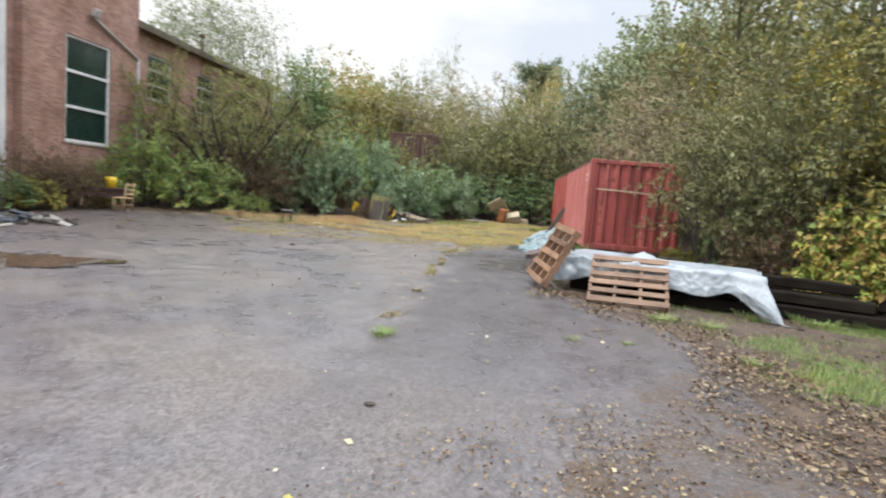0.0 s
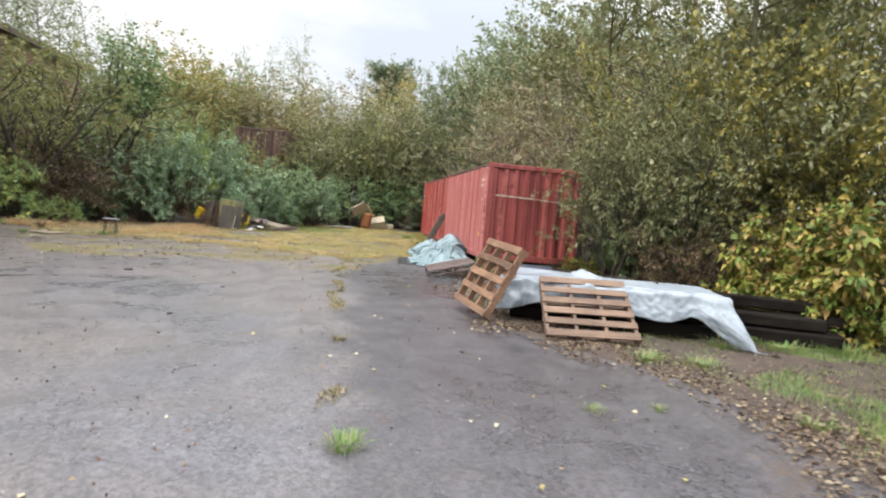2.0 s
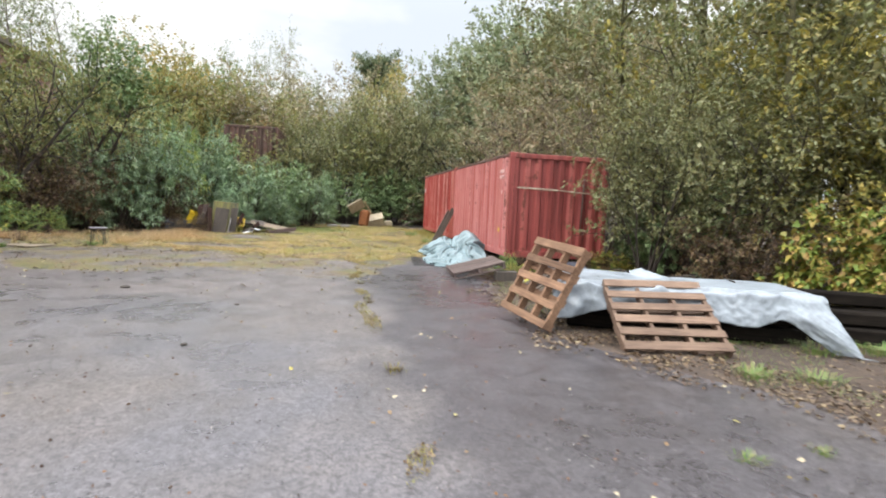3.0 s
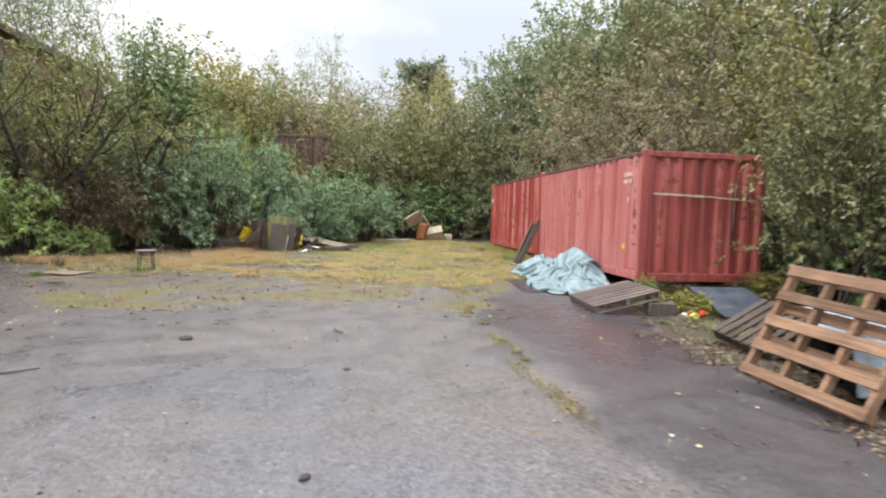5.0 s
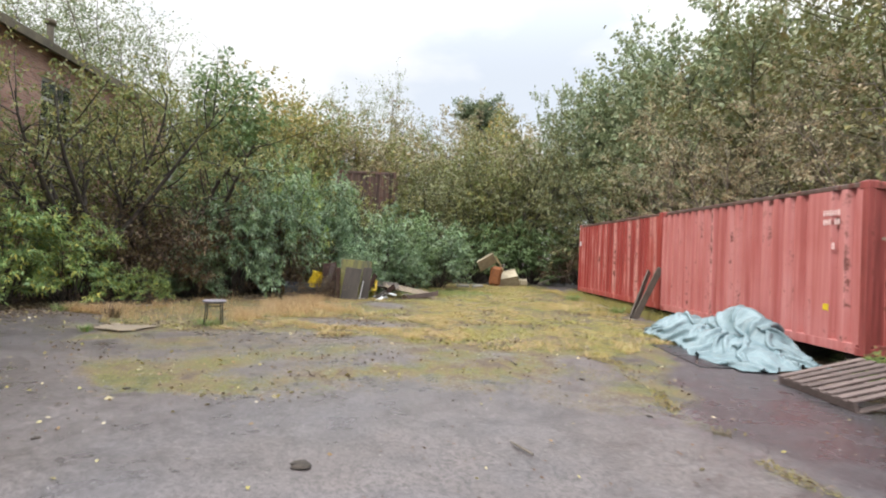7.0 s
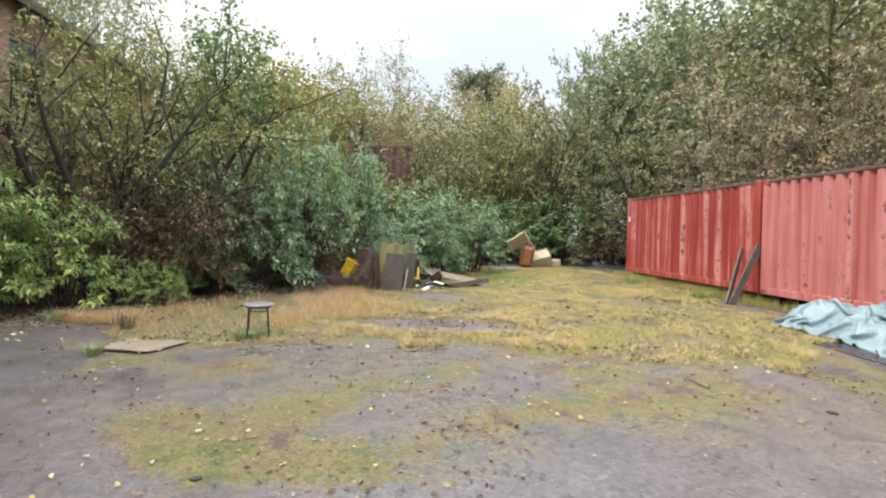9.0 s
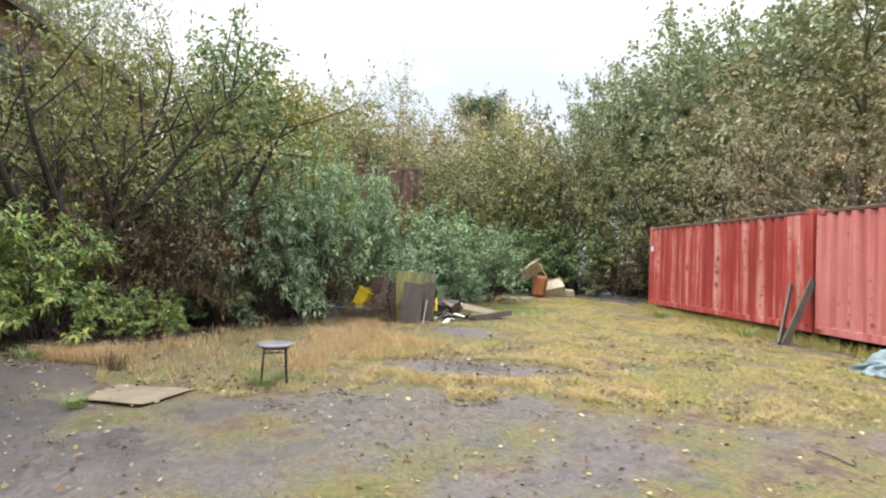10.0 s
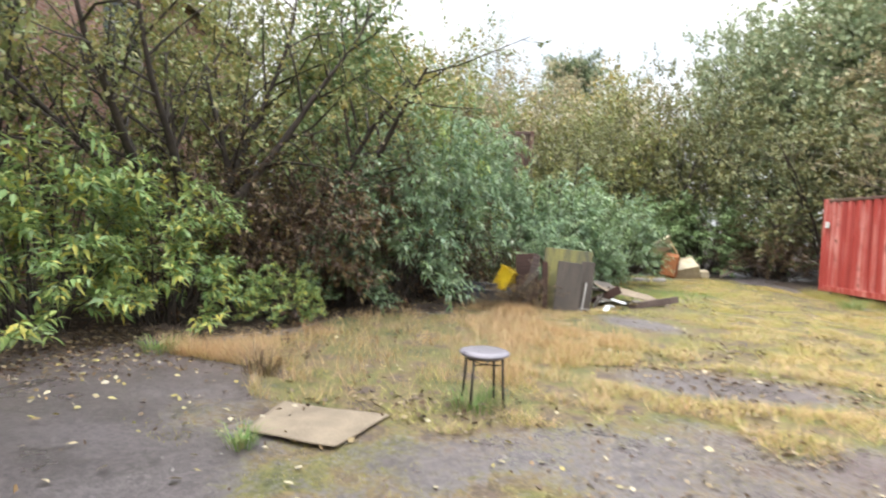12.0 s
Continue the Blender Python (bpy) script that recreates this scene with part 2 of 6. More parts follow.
def creased(m, scale=4.0, depth=0.03):
    """Adds the sharp creases of crumpled sheeting to the relief."""
    nt = m.node_tree
    b = next(n for n in nt.nodes if n.type == "BSDF_PRINCIPLED")
    warp = mix(nt, 0.25, coords(nt), node(nt, "ShaderNodeTexNoise", {"Vector": coords(nt), "Scale": 2.5}).outputs["Color"])
    v = node(nt, "ShaderNodeTexVoronoi", {"Vector": warp, "Scale": scale}).outputs["Distance"]
    w = node(nt, "ShaderNodeTexVoronoi", {"Vector": warp, "Scale": scale * 2.7}).outputs["Distance"]
    bump(nt, b, calc(nt, "ADD", v, calc(nt, "MULTIPLY", w, 0.4)), 0.8, depth)


creased(M_TARP_BLUE)
creased(M_TARP_WHITE, 3.0, 0.02)
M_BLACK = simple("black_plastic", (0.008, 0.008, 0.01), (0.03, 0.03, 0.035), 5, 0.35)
M_BLACK_STEEL = simple("black_tube_steel", (0.012, 0.012, 0.014), (0.04, 0.038, 0.036), 20, 0.4, 0.3)
M_SEAT = simple("grey_vinyl", (0.13, 0.12, 0.14), (0.22, 0.2, 0.23), 9, 0.4, bump_s=0.1)
M_CARD = simple("damp_board", (0.15, 0.115, 0.08), (0.26, 0.21, 0.15), 4, 0.85)
M_YELLOW = simple("yellow_plastic", (0.5, 0.33, 0.01), (0.7, 0.5, 0.03), 6, 0.4, bump_s=0.05)
M_ORANGE = simple("orange_fabric", (0.17, 0.06, 0.022), (0.32, 0.12, 0.04), 6, 0.8)
M_FIBRE = simple("grey_fibreboard", (0.04, 0.034, 0.03), (0.1, 0.082, 0.068), 3, 0.85, stretch=(3, 3, 0.6))
M_FOAM = simple("cream_upholstery", (0.3, 0.25, 0.17), (0.5, 0.43, 0.31), 5, 0.85)
M_MUSTARD = simple("mustard_plastic", (0.35, 0.33, 0.06), (0.5, 0.46, 0.1), 8, 0.5)
M_LICHEN = simple("lichened_steel", (0.2, 0.13, 0.1), (0.46, 0.4, 0.3), 9, 0.85)
M_STENCIL = simple("worn_stencil_paint", (0.62, 0.36, 0.34), (0.82, 0.66, 0.63), 14, 0.6)
M_SLATE = simple("dark_blue_sheet", (0.03, 0.038, 0.055), (0.075, 0.09, 0.115), 3, 0.45)
M_MOSSBOARD = simple("mossy_board", (0.045, 0.05, 0.042), (0.26, 0.24, 0.075), 2.2, 0.8, stretch=(3.5, 3.5, 0.55))
M_CONCRETE = simple("concrete", (0.2, 0.19, 0.175), (0.38, 0.36, 0.335), 5, 0.85)
M_BARK = simple("dark_bark", (0.018, 0.014, 0.011), (0.07, 0.055, 0.043), 9, 0.9)
M_BARK_MOSS = simple("mossy_bark", (0.035, 0.035, 0.015), (0.12, 0.11, 0.05), 6, 0.9)
M_BARK_PALE = simple("pale_bark", (0.09, 0.075, 0.06), (0.22, 0.19, 0.16), 9, 0.9)
M_RED_PLASTIC = simple("red_plastic", (0.5, 0.02, 0.015), (0.7, 0.05, 0.03), 6, 0.4, bump_s=0.05)
M_DRY_STEM = leaf_material("dry_brown_stems", (0.1, 0.055, 0.035), (0.16, 0.09, 0.05), (0.07, 0.04, 0.03), translucent=0.1)
M_WATER, _nt, _b, _ = material("puddle_water")
_b.inputs["Base Color"].default_value = (0.07, 0.05, 0.035, 1)
_b.inputs["Roughness"].default_value = 0.02
bump(_nt, _b, tex(_nt, 6.0), 0.03, 0.01)

L_BUD = leaf_material("buddleia_green", (0.175, 0.28, 0.095), (0.275, 0.39, 0.135), (0.36, 0.45, 0.155), (0.125, 0.22, 0.085), (0.27, 0.36, 0.2), (0.2, 0.32, 0.115), (0.15, 0.25, 0.09), (0.28, 0.385, 0.135), (0.47, 0.45, 0.11))
L_BLUE = leaf_material("blue_green_leaves", (0.15, 0.255, 0.15), (0.265, 0.375, 0.255), (0.11, 0.19, 0.11), (0.37, 0.46, 0.35), (0.21, 0.3, 0.12), (0.19, 0.295, 0.155))
L_OLIVE = leaf_material("olive_leaves", (0.19, 0.235, 0.085), (0.25, 0.285, 0.115), (0.14, 0.185, 0.07), (0.29, 0.28, 0.115), (0.21, 0.2, 0.085), (0.34, 0.29, 0.09), (0.19, 0.245, 0.1))
L_GREEN = leaf_material("mid_green_leaves", (0.13, 0.21, 0.085), (0.19, 0.28, 0.125), (0.1, 0.165, 0.07), (0.24, 0.33, 0.17))
L_GREY = leaf_material("olive_grey_leaves", (0.14, 0.165, 0.065), (0.19, 0.215, 0.09), (0.29, 0.305, 0.19), (0.1, 0.125, 0.05), (0.2, 0.19, 0.085))
L_ALDER = leaf_material("alder_green_leaves", (0.2, 0.265, 0.15), (0.275, 0.34, 0.205), (0.335, 0.39, 0.26), (0.14, 0.2, 0.105), (0.28, 0.3, 0.18))
L_AUTUMN = leaf_material("ochre_leaves", (0.36, 0.3, 0.11), (0.43, 0.32, 0.1), (0.28, 0.27, 0.1), (0.27, 0.29, 0.12))
L_DEAD = leaf_material("dead_bramble_leaves", (0.085, 0.05, 0.034), (0.13, 0.08, 0.05), (0.055, 0.034, 0.025), (0.17, 0.13, 0.06), translucent=0.12)
L_BROWN = leaf_material("rust_brown_leaves", (0.36, 0.31, 0.21), (0.41, 0.355, 0.24), (0.29, 0.25, 0.165), (0.33, 0.33, 0.2))
L_YELLOW = leaf_material("yellowing_leaves", (0.133, 0.211, 0.047), (0.211, 0.281, 0.062), (0.343, 0.320, 0.070), (0.156, 0.234, 0.062), (0.086, 0.133, 0.039), (0.437, 0.367, 0.094), (0.359, 0.242, 0.094))
# Needle tints are lightened to carry the haze over the distant pine.
L_PINE = leaf_material("dark_pine_needles", (0.1, 0.15, 0.085), (0.15, 0.205, 0.12), (0.2, 0.25, 0.15), translucent=0.2)
L_GRASS_DRY = leaf_material("straw_grass", (0.49, 0.365, 0.2), (0.54, 0.42, 0.25), (0.4, 0.27, 0.155), (0.42, 0.345, 0.16), (0.48, 0.315, 0.2))
L_GRASS_YEL = leaf_material("yellow_green_moss_grass", (0.31, 0.3, 0.08), (0.37, 0.34, 0.1), (0.24, 0.26, 0.07), (0.36, 0.3, 0.13))
L_GRASS = leaf_material("green_grass", (0.1, 0.2, 0.055), (0.15, 0.27, 0.075), (0.19, 0.29, 0.1), (0.28, 0.29, 0.13))
L_WEED = leaf_material("browning_weed", (0.2, 0.15, 0.09), (0.26, 0.2, 0.12), (0.15, 0.15, 0.07), (0.19, 0.21, 0.09), (0.12, 0.085, 0.055))
L_LITTER = leaf_material("fallen_leaves", (0.075, 0.05, 0.036), (0.12, 0.083, 0.056), (0.18, 0.135, 0.09), (0.05, 0.035, 0.028), (0.14, 0.095, 0.062), (0.1, 0.07, 0.048), (0.25, 0.2, 0.125), translucent=0.1)
L_GOLD = leaf_material("golden_willow_leaves", (0.27, 0.25, 0.06), (0.36, 0.31, 0.07), (0.17, 0.19, 0.06), (0.21, 0.225, 0.08), (0.3, 0.25, 0.07))
L_PALE = leaf_material("pale_fallen_leaves", (0.5, 0.45, 0.28), (0.42, 0.38, 0.3), (0.36, 0.33, 0.1), (0.22, 0.15, 0.08), translucent=0.1)


# ---- building helpers ----
def gz(x, y):
    """Height of the gently rising yard."""
    return 0.02 + 0.0105 * min(max(y, -20.0), 36.0)


def thing(name, at, label, category, group="", kind=""):
    ob = new(name)
    ob.empty_display_size = 0.1
    ob.matrix_basis = at if isinstance(at, Matrix) else Matrix.Translation(at)
    return tagged(ob, label, category, group, kind)


def part(name, bm, mat, parent=None, label="", at=None, kind=""):
    """Links a bmesh, or a mesh, as one object under its thing."""
    if isinstance(bm, bmesh.types.BMesh):
        me = bpy.data.meshes.new(name)
        bm.to_mesh(me)
        bm.free()
    else:
        me = bm
    if mat and not me.materials:
        me.materials.append(mat)
    ob = new(name, me)
    if parent:
        ob.parent = parent
    if at is not None:
        ob.matrix_basis = at
    return tagged(ob, label, kind=kind)


def box(bm, size, at=(0, 0, 0), turn=(0, 0, 0), bevel=0.0):
    """A box of that size centred at a place, its edges rounded."""
    m = pose(*at, *turn) @ Matrix.Diagonal((*size, 1))
    made = bmesh.ops.create_cube(bm, size=1.0, matrix=m)["verts"]
    if bevel:
        edges = list({e for v in made for e in v.link_edges})
        bmesh.ops.bevel(bm, geom=edges, offset=bevel, segments=1, affect="EDGES", profile=0.5)
    return bm


def one_box(size, at=(0, 0, 0), turn=(0, 0, 0), bevel=0.0):
    return box(bmesh.new(), size, at, turn, bevel)


def tube(bm, points, radii, sides=8, cap=True):
    """A round rod through points."""
    pts = [Vector(p) for p in points]
    rings = []
    for i, p in enumerate(pts):
        d = (pts[min(i + 1, len(pts) - 1)] - pts[max(i - 1, 0)]).normalized()
        a = d.orthogonal().normalized() if i == 0 else (rings[-1][1] - d * rings[-1][1].dot(d)).normalized()
        b = d.cross(a)
        r = radii[i] if isinstance(radii, (list, tuple)) else radii
        vs = [bm.verts.new(p + (a * math.cos(k * math.tau / sides) + b * math.sin(k * math.tau / sides)) * r) for k in range(sides)]
        rings.append((vs, a))
    for (r1, _), (r2, _) in zip(rings, rings[1:]):
        for k in range(sides):
            f = bm.faces.new((r1[k], r1[(k + 1) % sides], r2[(k + 1) % sides], r2[k]))
            f.smooth = True
    if cap:
        bm.faces.new(rings[0][0][::-1])
        bm.faces.new(rings[-1][0])
    return bm


def rod(points, radii, sides=8):
    return tube(bmesh.new(), points, radii, sides)


def mesh_of(name, verts, faces, smooth=False):
    """A mesh from arrays of corners and of faces with equal corner counts."""
    verts, faces = np.asarray(verts, np.float32), np.asarray(faces, np.int32)
    me = bpy.data.meshes.new(name)
    n, k = faces.shape
    me.vertices.add(len(verts))
    me.vertices.foreach_set("co", verts.ravel())
    me.loops.add(n * k)
    me.loops.foreach_set("vertex_index", faces.ravel())
    me.polygons.add(n)
    me.polygons.foreach_set("loop_start", np.arange(0, n * k, k, dtype=np.int32))
    if smooth:
        me.polygons.foreach_set("use_smooth", np.ones(n, bool))
    me.update(calc_edges=True)
    return me


def vnoise(x, y, scale, seed=0):
    """Smooth value noise from 0 to 1 on arrays."""
    x, y = np.asarray(x) / scale, np.asarray(y) / scale
    i, j = np.floor(x), np.floor(y)
    u, v = x - i, y - j
    u, v = u * u * (3 - 2 * u), v * v * (3 - 2 * v)

    def h(a, b):
        s = np.sin(a * 127.1 + b * 311.7 + seed * 74.7) * 43758.5453
        return s - np.floor(s)

    return (h(i, j) * (1 - u) + h(i + 1, j) * u) * (1 - v) + (h(i, j + 1) * (1 - u) + h(i + 1, j + 1) * u) * v


def inside(x, y, poly):
    """Which points of arrays lie in a polygon."""
    hit = np.zeros(np.shape(x), bool)
    for (x1, y1), (x2, y2) in zip(poly, poly[1:] + poly[:1]):
        if y1 == y2:
            continue
        cross = ((y1 > y) != (y2 > y)) & (x < (x2 - x1) * (y - y1) / (y2 - y1) + x1)
        hit ^= cross
    return hit


# ---- the yard: directions of the containers and the old works ----
YAW = 0.577
D = Vector((math.sin(YAW), math.cos(YAW), 0))
N = Vector((math.cos(YAW), -math.sin(YAW), 0))
ANGLE = -math.degrees(YAW)

DRY = [(1.35, 22.1), (1.75, 20.8), (2.1, 20.0), (2.5, 19.3), (3.0, 18.6), (4.2, 18.4), (5.4, 16.9), (6.4, 15.3), (7.6, 14.3), (9.3, 14.5), (10.9, 14.4), (11.5, 14.9), (16.6, 22.3),
       (20, 28), (12, 28), (8, 24.2), (5, 23.0), (2, 22.2)]
MOSS = [(1.2, 18.7), (1.6, 15.2), (4.0, 13.8), (6.0, 12.2), (7.6, 12.9), (9.5, 14.2), (7.0, 16.0), (5, 18.5), (2.4, 19.6), (1.5, 20.4)]
BANK = [(3.0, -6), (3.4, 0.4), (3.95, 1.6), (4.6, 2.9), (5.15, 4.0), (5.65, 5.3), (5.6, 6.9), (6.4, 8.6), (7.6, 9.8), (8.5, 10.9), (9.4, 12.2), (11.9, 15.2), (17.3, 22.5),
        (25, 30), (60, 30), (60, -6)]
THICKET = [(-6, 22.2), (0.0, 21.9), (2, 22.3), (5, 23.0), (8.2, 23.4), (11.5, 25), (15.5, 28), (19, 28.5), (40, 28), (40, 60), (-30, 60), (-30, 20)]
DRIFT = [(1.5, 1.4), (1.7, 2.6), (2.7, 3.0), (3.7, 3.3), (4.8, 3.3), (4.2, 1.0), (2.5, 0.2)]
LAWN = [(5.6, 3.4), (6.0, 4.6), (7.4, 4.6), (8.6, 4.0), (11.5, 2.2), (11.5, -3), (6.2, -3), (5.3, 1.5)]


def bare(x, y):
    """Worn patches of tarmac in the dry grass."""
    a = ((x - 5.9) * 0.72 - (y - 18.35) * 0.69) / 1.0, ((x - 5.9) * 0.69 + (y - 18.35) * 0.72) / 0.42
    b = (x - 8.0) / 0.55, (y - 21.0) / 0.8
    return np.maximum(np.clip(1.55 - np.hypot(*a), 0, 1), np.clip(1.3 - np.hypot(*b), 0, 1))


def wobble(x, y, amount):
    return x + (vnoise(x, y, 0.9, 3) - 0.5) * amount, y + (vnoise(x, y, 0.9, 4) - 0.5) * amount


def build_ground():
    far = np.array([7.0, 10, 16, 30, 60, 120, 300, 900])
    xs = np.concatenate([-6 - far[::-1], np.arange(-6, 20.01, 0.13), 20 + far])
    ys = np.concatenate([-5 - far[::-1], np.arange(-5, 30.01, 0.13), 30 + far])
    X, Y = np.meshgrid(xs, ys)
    wx, wy = wobble(X, Y, 1.1)
    dry = inside(wx, wy, DRY) * 0.85 + inside(wx, wy, MOSS) * (0.16 + 0.75 * vnoise(X, Y, 0.7, 51) * (0.35 + 0.95 * vnoise(X, Y, 0.25, 52)))
    dry = np.clip(dry, 0, 0.95) * (1 - bare(X, Y))
    dry += 0.16 * (vnoise(X, Y, 2.2, 9) > 0.62) * (Y > 8)
    wx, wy = wobble(X, Y, 0.5)
    soil = (inside(wx, wy, BANK) | inside(wx, wy, THICKET)).astype(float)
    soil = np.maximum(soil, inside(*wobble(X, Y, 1.2), DRIFT) * 0.5)
    soil[(X > 30) | (X < -20) | (Y > 32)] = 1
    side = (X - 3.22) * 0.848 - (Y - 7.26) * 0.53
    seam = np.clip(1.6 - np.abs(side + (vnoise(X, Y, 0.8, 31) - 0.5) * 0.45) / 0.12, 0, 1) * (Y > 8.2) * (Y < 15.2)
    dry = np.maximum(dry, seam * np.clip(vnoise(X, Y, 0.45, 33) * 3.2 - 1.5 + (Y - 9) * 0.09, 0, 0.8))
    strip = np.clip(side * 3 + 0.5 + (vnoise(X, Y, 0.5, 5) - 0.5) * 2, 0, 1) * np.clip((Y - 2) / 4, 0.3, 1) * np.clip((16.5 - Y) / 2, 0, 1)
    strip = np.maximum(strip, np.clip(1.5 - np.hypot((X + 0.4) / 1.9, (Y - 19.0) / 1.7), 0, 1) * 0.6)
    for _ in range(2):
        for a in (dry, soil):
            a[1:-1, 1:-1] = (a[1:-1, 1:-1] * 2 + a[:-2, 1:-1] + a[2:, 1:-1] + a[1:-1, :-2] + a[1:-1, 2:]) / 6
    Z = 0.02 + 0.0105 * np.clip(Y, -20, 36) + (vnoise(X, Y, 1.6, 1) - 0.5) * 0.02 + (vnoise(X, Y, 0.45, 2) - 0.5) * 0.008
    Z += soil * (vnoise(X, Y, 0.35, 6) - 0.35) * 0.05
    crack = np.abs(side) < 0.07
    Z -= crack * (Y > 5.5) * (Y < 15) * 0.012
    ny, nx = X.shape
    k = np.arange(ny * nx).reshape(ny, nx)
    faces = np.stack([k[:-1, :-1], k[:-1, 1:], k[1:, 1:], k[1:, :-1]], -1).reshape(-1, 4)
    me = mesh_of("ground", np.stack([X, Y, Z], -1).reshape(-1, 3), faces, True)
    z = me.color_attributes.new("zone", "FLOAT_COLOR", "POINT")
    z.data.foreach_set("color", np.stack([dry, soil, strip, np.ones_like(dry)], -1).astype(np.float32).ravel())
    tagged(part("ground", me, M_GROUND), "cracked grey tarmac yard with moss, soil and leaf litter", "ground", kind="structure")


build_ground()


# ---- shipping containers ----
def corrugated(length, height, flat=(0, 0), pitch=0.278, depth=0.075):
    """A sheet along x in the plane y = 0, ribs pressed inwards (+y)."""
    bm = bmesh.new()
    prof, x = [], 0.0
    while x < length - 1e-6:
        if flat[0] <= x < flat[1]:
            prof += [(x, 0.0), (flat[1], 0.0)]
            x = flat[1]
            continue
        for f, y in ((0.0, 0), (0.36, 0), (0.5, depth), (0.84, depth)):
            if x + f * pitch <= length:
                prof.append((x + f * pitch, y))
        x += pitch
    prof.append((length, 0.0))
    low, high = [bm.verts.new((a, b, 0)) for a, b in prof], [bm.verts.new((a, b, height)) for a, b in prof]
    for i in range(len(prof) - 1):
        if prof[i + 1][0] - prof[i][0] > 1e-5:
            bm.faces.new((low[i], low[i + 1], high[i + 1], high[i]))
    return bm


def container(at, length, height, mat_side, mat_end, label, flat=(0, 0), mat_frame=None, width=2.44):
    """A container whose long side runs along local x from the origin, the body lying towards local +y... its near end at x = 0."""
    ob = thing("shipping_container", at, label, "shipping container", "shipping containers")
    fr = mat_frame or mat_side
    w, p = width, 0.11
    for y, s in ((0.012, 1), (w - 0.012, -1)):
        part("side_panel", corrugated(length - 2 * p, height - 0.235, flat), mat_side, ob, at=pose(p, y, 0.15) @ Matrix.Diagonal((1, s, 1, 1)))
    for x, s in ((0.03, 1), (length - 0.03, -1)):
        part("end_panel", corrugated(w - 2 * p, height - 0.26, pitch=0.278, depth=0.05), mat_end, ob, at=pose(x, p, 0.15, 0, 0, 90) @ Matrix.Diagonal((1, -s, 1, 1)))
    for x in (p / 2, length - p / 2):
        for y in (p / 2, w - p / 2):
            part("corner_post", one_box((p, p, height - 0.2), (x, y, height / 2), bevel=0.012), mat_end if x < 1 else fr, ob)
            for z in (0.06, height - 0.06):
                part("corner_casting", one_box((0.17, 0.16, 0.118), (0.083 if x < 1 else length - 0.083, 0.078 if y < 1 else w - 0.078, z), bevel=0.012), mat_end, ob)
    for y in (0.05, w - 0.05):
        part("bottom_rail", one_box((length - 0.3, 0.08, 0.15), (length / 2, y, 0.085), bevel=0.01), mat_side, ob)
        part("top_rail", one_box((length - 0.3, 0.07, 0.07), (length / 2, y, height - 0.05), bevel=0.01), M_BROWN_STEEL, ob)
    for x in (0.06, length - 0.06):
        part("end_sill", one_box((0.1, w - 0.3, 0.15), (x, w / 2, 0.085), bevel=0.01), mat_end, ob)
        part("end_header", one_box((0.1, w - 0.3, 0.11), (x, w / 2, height - 0.07), bevel=0.01), mat_end, ob)
    part("roof", corrugated(length - 0.1, w - 0.1, pitch=0.4, depth=0.02), M_RUST, ob, "rusty corrugated steel roof", pose(0.05, 0.05, height - 0.02, -90) @ Matrix.Diagonal((1, -1, 1, 1)))
    part("floor", one_box((length - 0.2, w - 0.2, 0.06), (length / 2, w / 2, 0.13)), M_DARK_WOOD, ob)
    return ob


C0 = Vector((9.93, 11.57, 0.43))
FRONT = Matrix.Translation(C0) @ pose(0, 0, 0, 0, 0, 90 + ANGLE) @ Matrix.Diagonal((1, -1, 1, 1))
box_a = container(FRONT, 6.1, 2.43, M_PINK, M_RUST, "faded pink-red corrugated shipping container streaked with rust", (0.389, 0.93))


def panel_of(box, kind, axis):
    """The panel on the near side of a container, and the way from the container to it."""
    p = next(c for c in box.children if c.name.startswith(kind) and c.matrix_basis.translation[axis] < 1)
    return p, p.matrix_basis.inverted()


long_side, to_side = panel_of(box_a, "side_panel", 1)
near_end, to_end = panel_of(box_a, "end_panel", 0)
for i, (x, z, w, h) in enumerate([(0.5 + 0.056 * k, 2.02, 0.036, 0.085) for k in range(6)] + [(0.5 + 0.056 * k, 1.885, 0.036, 0.085) for k in (0, 1, 3, 4, 5)] + [(0.58, 1.53, 0.05, 0.1)]):
    part("stencil_mark", one_box((w, 0.004, h), (x + w / 2, 0.002, z), bevel=0.001), M_STENCIL, long_side, "worn white stencilled marking", to_side)
part("sticker", one_box((0.11, 0.004, 0.1), (0.72, 0.007, 0.62)), M_YELLOW, long_side, "small yellow sticker", to_side)
part("end_bar", one_box((0.02, 1.0, 0.045), (-0.034, 0.68, 1.615), (-1.5, 0, 0), bevel=0.006), M_LICHEN, near_end, "pale lichened cross bar", to_end)
part("end_bar", one_box((0.02, 1.02, 0.03), (-0.034, 1.72, 1.575), (-3, 0, 0), bevel=0.006), M_LICHEN, near_end, "pale lichened cross bar", to_end)
part("locking_bar", rod([(-0.03, 1.78, 0.7), (-0.03, 1.8, 1.9)], 0.014), M_GREY_WOOD, near_end, "lichened locking bar", to_end)
box_b = container(FRONT @ pose(6.22, 0.03, 0.0), 6.7, 2.44, M_RED, M_RED, "dark red corrugated shipping container in long grass", (0.0, 0.6))
part("lamp_plate", one_box((0.14, 0.02, 0.16), (6.5, -0.004, 1.75), bevel=0.005), M_WHITE, panel_of(box_b, "side_panel", 1)[0], "small white plate", panel_of(box_b, "side_panel", 1)[1])
